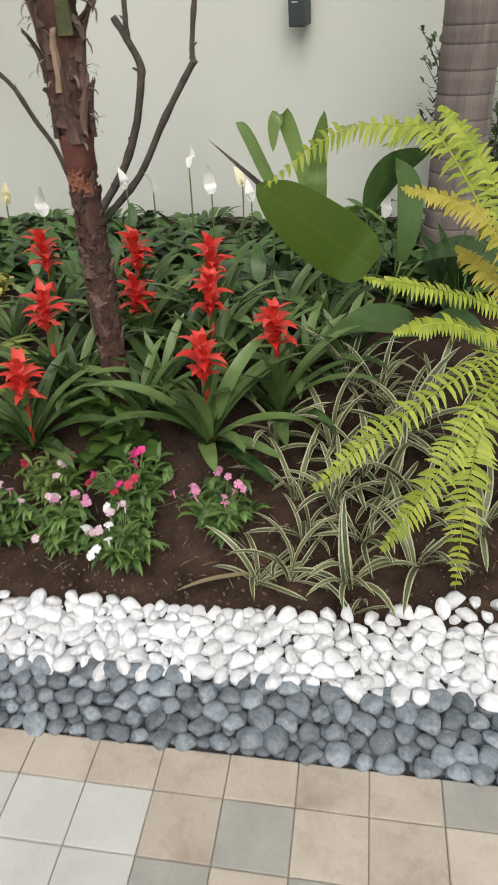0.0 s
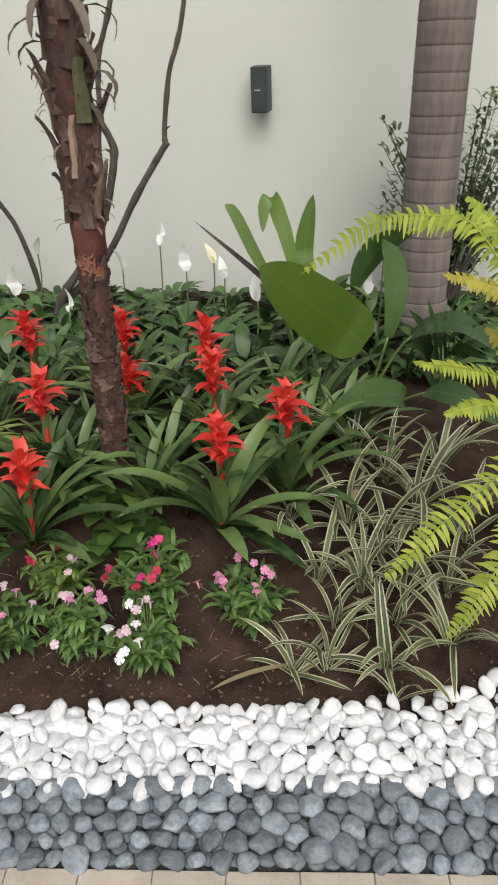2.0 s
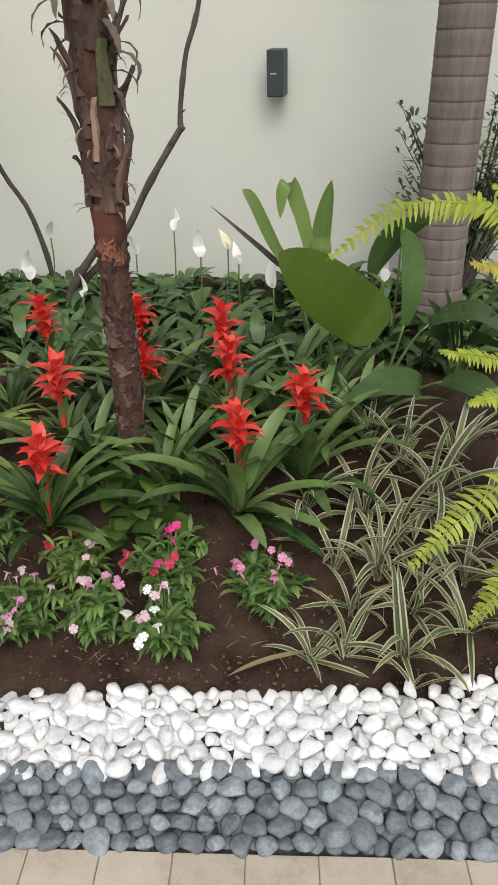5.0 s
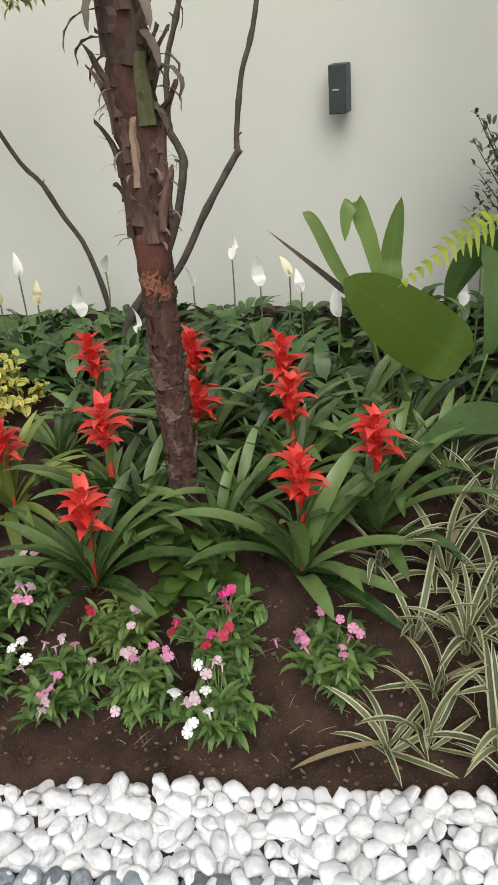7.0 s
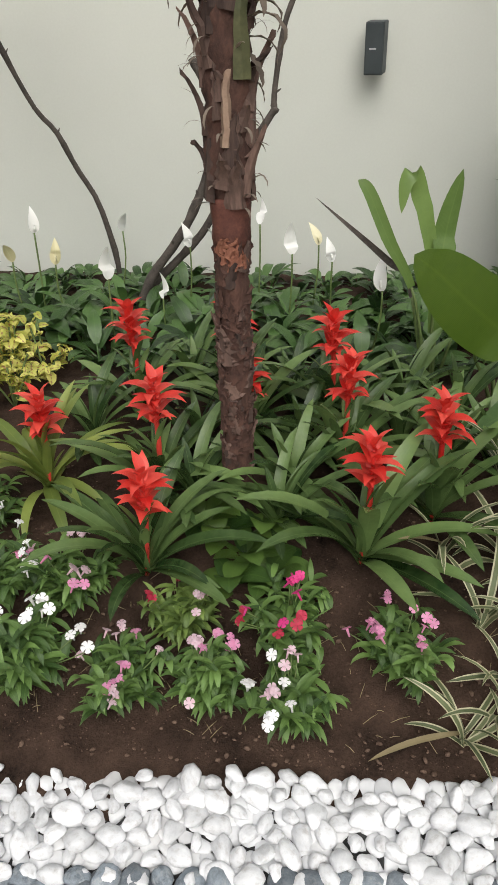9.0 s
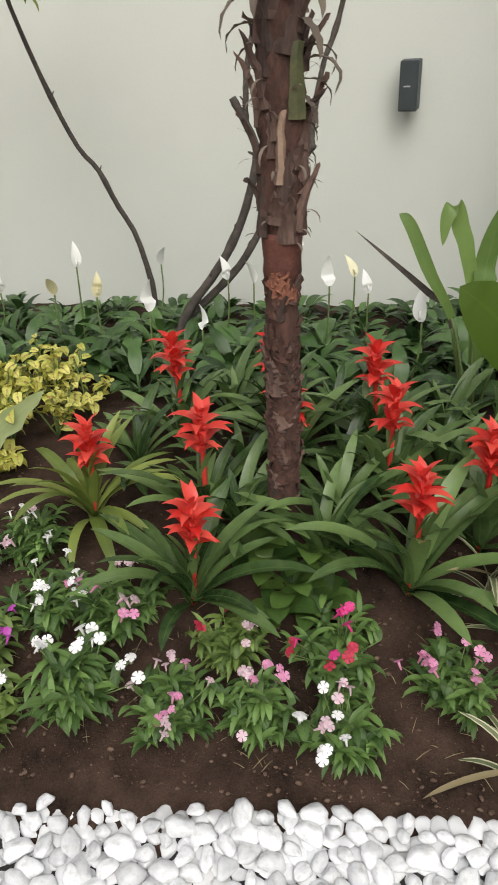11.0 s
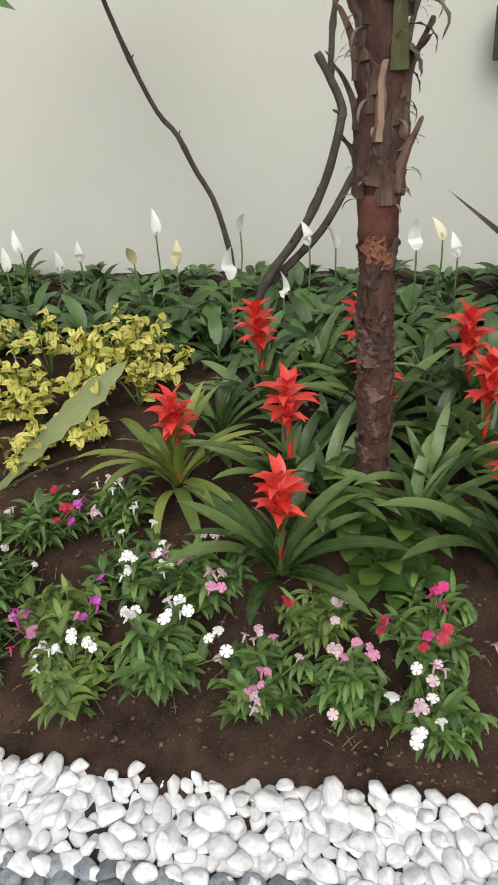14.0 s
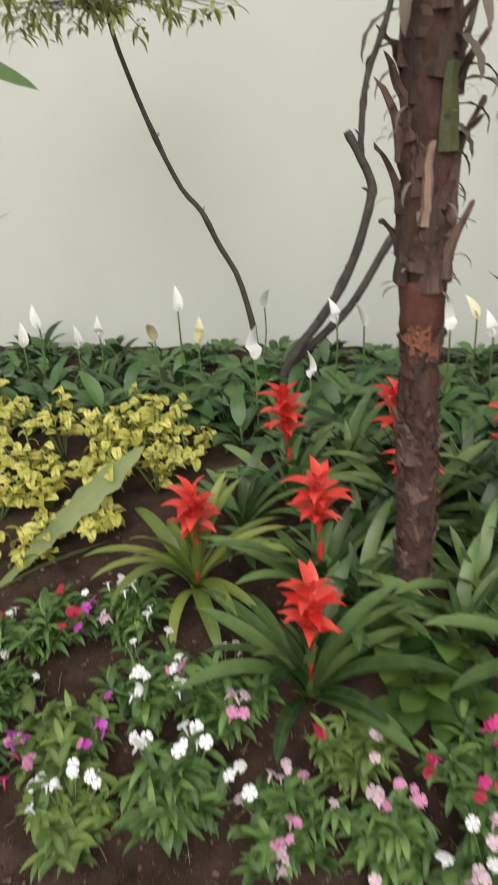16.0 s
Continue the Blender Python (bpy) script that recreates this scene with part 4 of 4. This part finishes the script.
broad_plant("birds_nest_fern", "pale green fern with long pleated leaves over the soil", "fern", (-2.28, 2.15, 0.27), [
    (PALE_LEAF, [(-2.28, 2.15, 0.27), (-2.14, 2.2, 0.34), (-1.96, 2.35, 0.50), (-1.75, 2.60, 0.66)], 0.25, 0.092, (0.62, 0.25, -0.74), "spoon", 0.1, 0.14),
    (PALE_LEAF, [(-2.28, 2.15, 0.27), (-2.16, 2.2, 0.31), (-2.02, 2.3, 0.36), (-1.84, 2.4, 0.40)], 0.22, 0.055, (0.4, -0.5, 0.7), "lance", 0.12, 0.06),
    (PALE_LEAF, [(-2.28, 2.15, 0.27), (-2.32, 2.10, 0.42), (-2.30, 2.05, 0.50), (-2.22, 1.98, 0.42)], 0.2, 0.09, (0.7, 0.5, 0.2), "lance", 0.12, 0.06),
    (PALE_LEAF, [(-2.28, 2.15, 0.27), (-2.42, 2.2, 0.46), (-2.55, 2.3, 0.60), (-2.70, 2.4, 0.6)], 0.2, 0.10, (0.2, 0.9, 0.3), "lance", 0.12, 0.06)])
broad_plant("banana_plant", "tall plant with broad arching green leaves", "plant", (-2.75, 2.7, 0.37), [
    (DARK_LEAF, [(-2.75, 2.7, 0.37), (-2.65, 2.65, 1.3), (-2.35, 2.55, 1.75), (-2.1, 2.5, 1.82), (-1.87, 2.5, 1.74)], 0.45, 0.16, (0.2, 1, 0.2), "oval", 0.15, 0.0),
    (DARK_LEAF, [(-2.75, 2.7, 0.37), (-2.62, 2.65, 0.95), (-2.35, 2.55, 1.28), (-2.02, 2.5, 1.44)], 0.45, 0.09, (0.3, 1, 0.1), "lance", 0.15, 0.0),
    (DARK_LEAF, [(-2.75, 2.7, 0.37), (-2.8, 2.7, 1.2), (-2.95, 2.7, 1.6), (-3.2, 2.7, 1.7)], 0.4, 0.16, (0.2, 1, 0.2), "lance", 0.15, 0.0)])


# ---- lime fern ----
def lime_fern():
    crown = Vector((0.47, 1.72, 0.88))
    foot = Vector((0.56, 1.74, ground_z(1.74) - 0.02))
    ob = thing("sword_fern", foot, "lime-yellow sword fern with long arching fronds", "fern")
    rng = random.Random(90)
    sh = Shape()
    sh.tube(spline([Vector((0, 0, 0)), Vector((-0.02, 0, 0.35)), crown - foot], 14), [0.05 - 0.0015 * i for i in range(14)], 12, 0.15, rng)
    part("stump", sh.data("stump", BROWN_BARK), ob, "dark fibrous stump")
    fronds = (
        ((-0.25, 1.83, 1.22), (-0.08, 1.85, 1.34), (0.07, 1.85, 1.36), (0.2, 1.8, 1.31), 0.062, FERN),
        ((0.09, 1.75, 1.24), (0.21, 1.75, 1.21), (0.31, 1.72, 1.15), None, 0.05, FERN_OLD),
        ((0.01, 1.62, 1.06), (0.16, 1.65, 1.03), (0.33, 1.7, 0.97), None, 0.045, FERN),
        ((0.09, 1.58, 0.94), (0.21, 1.6, 0.96), (0.33, 1.65, 0.91), None, 0.045, FERN),
        ((-0.08, 1.27, 0.68), (0.08, 1.35, 0.81), (0.3, 1.5, 0.91), None, 0.050, FERN),
        ((0.09, 1.30, 0.48), (0.19, 1.33, 0.67), (0.3, 1.45, 0.84), None, 0.052, FERN),
        ((0.28, 1.30, 0.38), (0.28, 1.35, 0.66), (0.32, 1.45, 0.81), None, 0.058, FERN),
        ((0.18, 1.95, 1.39), (0.26, 1.9, 1.31), (0.34, 1.85, 1.19), None, 0.06, FERN),
        ((0.25, 1.85, 1.07), (0.31, 1.8, 1.03), (0.39, 1.75, 0.98), None, 0.045, FERN_OLD),
        ((0.05, 2.05, 1.28), (0.17, 1.97, 1.33), (0.31, 1.85, 1.2), None, 0.055, FERN),
        ((0.95, 1.5, 0.95), (0.8, 1.6, 1.1), (0.62, 1.7, 1.05), None, 0.055, FERN), ((0.9, 2.0, 1.0), (0.75, 1.9, 1.2), (0.6, 1.8, 1.1), None, 0.055, FERN), ((0.75, 1.2, 0.7), (0.65, 1.4, 0.95), (0.55, 1.6, 0.98), None, 0.055, FERN))
    for a, b, c, d, size, mat in fronds:
        points = [p for p in (crown, d, c, b, a) if p is not None]
        n = 34
        path = spline([Vector(p) - foot for p in points], n)
        sh = Shape()
        sh.tube(path, [0.0035 - 0.0025 * i / n for i in range(n)], 5)
        rachis = part("frond", sh.data("frond", mat), ob)
        sh = Shape()
        dense = spline([tuple(p) for p in path], 44)
        for i in range(4, 43):
            s = i / 43
            along = (dense[min(i + 1, 43)] - dense[i - 1]).normalized()
            side = along.cross(Vector((0, -0.35, 1))).normalized()
            L = size * min(1, (1 - s) * 3.2 + 0.18) * min(1, 0.45 + 2.2 * s) * rng.uniform(0.82, 1.08)
            for sg in (-1, 1):
                d1 = (side * sg + along * 0.25 + Vector((0, 0, rng.uniform(-0.5, 0.15)))).normalized()
                tip = dense[i] + d1 * L + Vector((0, 0, -0.12 * L))
                mid = dense[i] + d1 * L * 0.55 + Vector((0, 0, 0.04 * L))
                sh.blade([dense[i], dense[i] + d1 * L * 0.2, mid, tip], [0.0040, 0.0058, 0.0050, 0.0008], along, 0.15)
        part("blade", sh.data("blade", mat), rachis, kind="stuff")


lime_fern()


# ---- shrub behind the palm ----
def small_leaf_shrub():
    rng = random.Random(12)
    b = Vector((0.66, 3.86, 0.42))
    ob = thing("leafy_shrub", b, "upright shrub with small green leaves behind the palm", "shrub")
    for k in range(64):
        low = k < 26
        end = Vector((rng.uniform(-0.42, -0.1) if low else rng.uniform(-0.08, 0.34), rng.uniform(-0.15, 0.15), rng.uniform(0.5, 1.05) if low else rng.uniform(0.5, 1.22)))
        path = spline([(0, 0, 0), end * 0.5 + Vector((0, 0, 0.12)), end], 12)
        sh = Shape()
        sh.tube(path, [0.006 - 0.0004 * i for i in range(12)], 5)
        part("stem", sh.data("stem", STEM_BARK), ob)
        sh = Shape()
        for i in range(34):
            p = path[4 + i % 8] + Vector((rng.gauss(0, 0.012), rng.gauss(0, 0.012), rng.gauss(0, 0.02)))
            az = rng.uniform(0, 360)
            pth = [p + v for v in arch(rng.uniform(0.04, 0.065), rng.uniform(0, 70), 40, 4, az)]
            sh.blade(pth, outline("lance", 5, 0.009), Vector((-math.sin(radians(az)), math.cos(radians(az)), 0)), 0.2)
        part("leaf_spray", sh.data("leaf_spray", SHRUB_LEAF), ob, kind="stuff")


small_leaf_shrub()


# ---- pebbles ----
def pebble_data(name, material, seed, flat, pointed=0.0, cuts=0, detail=3):
    rng = random.Random(seed)
    bm = bmesh.new()
    bmesh.ops.create_icosphere(bm, subdivisions=detail, radius=1)
    off = Vector((rng.uniform(0, 50), rng.uniform(0, 50), 0))
    for v in bm.verts:
        d = 1 + 0.26 * noise.noise(v.co * 0.9 + off) + 0.10 * noise.noise(v.co * 1.9 + off)
        v.co = v.co * d
    for k in range(cuts):
        q = Vector((rng.gauss(0, 1), rng.gauss(0, 1), rng.gauss(0, 0.7))).normalized()
        lim = rng.uniform(0.66, 0.92)
        for v in bm.verts:
            over = v.co.dot(q) - lim
            if over > 0:
                v.co -= q * over * 0.97
    for v in bm.verts:
        v.co.x *= 1 - pointed * 0.3 * v.co.y
        v.co.z *= flat
    for f in bm.faces:
        f.smooth = True
    me = bpy.data.meshes.new(name)
    bm.to_mesh(me)
    bm.free()
    me.materials.append(material)
    return me


def packed(seed, x0, x1, y0, y1, spacing, stretch, rounds=70):
    """Points spread evenly over a strip: thrown at random, then pushed apart."""
    r = np.random.RandomState(seed)
    n = int((x1 - x0) * (y1 - y0) / (spacing * spacing * stretch * 0.66))
    p = np.column_stack((r.uniform(x0, x1, n), r.uniform(y0, y1, n)))
    for _ in range(rounds):
        d = p[:, None, :] - p[None, :, :]
        d[:, :, 0] /= stretch
        dist = np.sqrt((d ** 2).sum(2)) + np.eye(n) * 9
        push = np.clip(spacing - dist, 0, None) / dist
        move = (d * push[:, :, None]).sum(1) * 0.35
        move[:, 0] *= stretch
        p += move
        p[:, 0], p[:, 1] = np.clip(p[:, 0], x0, x1), np.clip(p[:, 1], y0, y1)
    d = p[:, None, :] - p[None, :, :]
    d[:, :, 0] /= stretch
    near = np.sort(np.sqrt((d ** 2).sum(2)), axis=1)[:, 1:4].mean(1) / spacing
    return np.column_stack((p, near))


def joined(name, data, places, parent, label):
    """Many stones in one mesh."""
    verts, faces = [], []
    for me, m in places:
        k = len(verts)
        verts += [tuple(m @ v.co) for v in me.vertices]
        faces += [tuple(k + i for i in q.vertices) for q in me.polygons]
    me = bpy.data.meshes.new(name)
    me.from_pydata(verts, [], faces)
    me.polygons.foreach_set("use_smooth", [True] * len(faces))
    me.materials.append(data.materials[0])
    return part(name, me, parent, label, kind="stuff")


def slope_turn(y):
    return math.degrees(math.atan2(ground_z(y + 0.05) - ground_z(y - 0.05), 0.1))


grey_border = tagged(new("grey_stone_border"), "border of smooth blue-grey river pebbles laid along the paving", "pebble border", kind="structure")
GREYS = [pebble_data("pebble", GREY_STONE, 700 + i, 0.52, 0.3, 4) for i in range(12)]
far = []
rg = random.Random(5)
for x, y, near in packed(3, -5.0, 3.0, 1.048, 1.222, 0.0545, 1.2):
    s = min(1.15, max(0.75, near)) * rg.uniform(0.74, 1.32)
    y += skew(x) * (y - 1.04) * 5
    m = pose(x, y, ground_z(y) + 0.004 + rg.uniform(-0.003, 0.004), slope_turn(y) + rg.uniform(-8, 8), rg.uniform(-8, 8), rg.gauss(0, 28)) @ Matrix.Diagonal((0.0335 * s, 0.0275 * s, 0.032 * s, 1))
    me = GREYS[rg.randrange(12)]
    if -2.3 < x < 0.6:
        part("pebble", me, grey_border, "", m)
    else:
        far.append((me, m))
for x, y, near in packed(13, -5.0, 3.0, 1.06, 1.22, 0.04, 1.1, 30):
    far.append((GREYS[rg.randrange(12)], pose(x, y + skew(x) * (y - 1.04) * 5, ground_z(y) - 0.014, slope_turn(y), 0, rg.uniform(0, 180)) @ Matrix.Diagonal((0.026, 0.022, 0.02, 1))))
joined("pebbles", GREYS[0], far, grey_border, "blue-grey pebbles further along")
white_border = tagged(new("white_stone_border"), "band of loose white marble pebbles edging the soil", "pebble border", kind="structure")
WHITES = [pebble_data("pebble", WHITE_STONE, 730 + i, 0.40 + 0.02 * i, 0.6, 7) for i in range(14)]
far, low = [], []
for x, y, near in packed(8, -5.0, 3.0, 1.225, 1.52, 0.0525, 1.25):
    y += skew(x) + rg.gauss(0, 0.006)
    if y > border_y(x) + 0.01:
        continue
    s = min(1.2, max(0.75, near)) * rg.uniform(0.72, 1.38)
    tip = rg.uniform(-18, 18) if rg.random() < 0.65 else rg.uniform(-60, 60)
    m = pose(x, y, ground_z(y) + 0.007 + rg.uniform(-0.004, 0.008), slope_turn(y) + rg.uniform(-12, 16), tip, rg.gauss(0, 55)) @ Matrix.Diagonal((0.0352 * s, 0.0245 * s, 0.030 * s, 1))
    me = WHITES[rg.randrange(14)]
    if -2.3 < x < 0.62:
        part("pebble", me, white_border, "", m)
    else:
        far.append((me, m))
for x, y, near in packed(9, -5.0, 3.0, 1.265, 1.43, 0.045, 1.1, 30):
    y += skew(x)
    s = rg.uniform(0.8, 1.1)
    low.append((WHITES[rg.randrange(14)], pose(x, y, ground_z(y) - 0.013, slope_turn(y), rg.uniform(-15, 15), rg.uniform(0, 180)) @ Matrix.Diagonal((0.034 * s, 0.028 * s, 0.02, 1))))
joined("pebbles", WHITES[0], far + low, white_border, "white pebbles beneath and further along")

# ---- soil crumbs and twigs ----
sh = Shape()
crumb = pebble_data("crumb", CLOD, 760, 0.7, detail=1)
bits = []
rs = random.Random(9)
for i in range(4200):
    x, y = rs.uniform(-2.8, 0.9), 1.46 + 1.1 * rs.random() ** 1.6
    if y < border_y(x):
        continue
    s = 0.0013 + 0.0065 * rs.random() ** 4
    bits.append((crumb, pose(x, y, ground_z(y) - 0.004 + 0.02 * noise.noise(Vector((x, y, 0)) * 3.1), rs.uniform(0, 90), 0, rs.uniform(0, 180)) @ Matrix.Diagonal((s * 1.4, s, s, 1))))
crumbs = joined("soil_crumbs", crumb, bits, None, "")
tagged(crumbs, "scattered soil crumbs and small stones on the bed", "soil crumbs", kind="stuff")
sh = Shape()
for i in range(320):
    x, y = rs.uniform(-2.6, 0.7), rs.uniform(1.5, 2.0)
    z = ground_z(y) + 0.004 + 0.02 * noise.noise(Vector((x, y, 0)) * 3.1)
    a, L = rs.uniform(0, 6.28), rs.uniform(0.015, 0.06)
    d = Vector((math.cos(a), math.sin(a), 0.3 * math.sin(a)))
    sh.tube([Vector((x, y, z)), Vector((x, y, z + 0.003)) + d * L * 0.5, Vector((x, y, z)) + d * L], [0.0008, 0.001, 0.0006], 4)
twigs = tagged(new("plant_litter", sh.data("plant_litter", DRY_LEAF)), "fine dry roots and straw scattered on soil", "plant litter", kind="stuff")

# ---- paving tiles ----
PITCH, X0 = 0.1755, -0.434
tiles = {}


def tile(x0, x1, y0, y1, material):
    key = (round(x1 - x0, 3), round(y1 - y0, 3), material.name)
    if key not in tiles:
        w, d = (x1 - x0) / 2 - 0.0012, (y1 - y0) / 2 - 0.0014
        tiles[key] = box_data("tile", material, -w, w, -d, d, -0.02, 0.0, 0.002)
    part("tile", tiles[key], pavement, "", pose((x0 + x1) / 2, (y0 + y1) / 2, 0.0 + rt.uniform(-0.0012, 0.0008), rt.uniform(-0.2, 0.2), rt.uniform(-0.2, 0.2), rt.uniform(-0.25, 0.25)))


rt = random.Random(31)
ROWS_Y = (1.030, 0.912, 0.755, 0.595, 0.435, 0.275, 0.115, -0.045, -0.205)
for j, (top, low_y) in enumerate(zip(ROWS_Y, ROWS_Y[1:])):
    for i in range(-16, 12):
        x0 = X0 + PITCH * i
        if j == 0:
            mat = TILE_GREY if i in (4, 5, -7) else TILE_BEIGE
        elif i < 0 and i % 9 > 1 and j < 4:
            mat = TILE_PALE
        else:
            mat = TILE_GREY if (i * 3 + j * 5) % 4 == 0 or (i + j) % 5 == 2 else TILE_BEIGE
        tile(x0, x0 + PITCH, low_y, top, mat)
outer = []
for part_x0, part_x1, part_y0, part_y1 in ((-7, X0 - 16 * PITCH, -0.2, 1.03), (X0 + 12 * PITCH, 6, -0.2, 1.03), (-7, 6, -3.5, -0.21)):
    nx, ny = max(1, round((part_x1 - part_x0) / 0.35)), max(1, round((part_y1 - part_y0) / 0.33))
    unit = box_data("unit", TILE_BEIGE, -0.5, 0.5, -0.5, 0.5, -1, 0)
    w, d = (part_x1 - part_x0) / nx, (part_y1 - part_y0) / ny
    outer += [(unit, Matrix.Translation((part_x0 + (i + 0.5) * w, part_y0 + (j + 0.5) * d, 0)) @ Matrix.Diagonal((w - 0.003, d - 0.003, 0.02, 1))) for i in range(nx) for j in range(ny)]
far_tiles = joined("tiles", unit, outer, pavement, "beige tiles further along")
far_tiles.data.polygons.foreach_set("use_smooth", [False] * len(far_tiles.data.polygons))
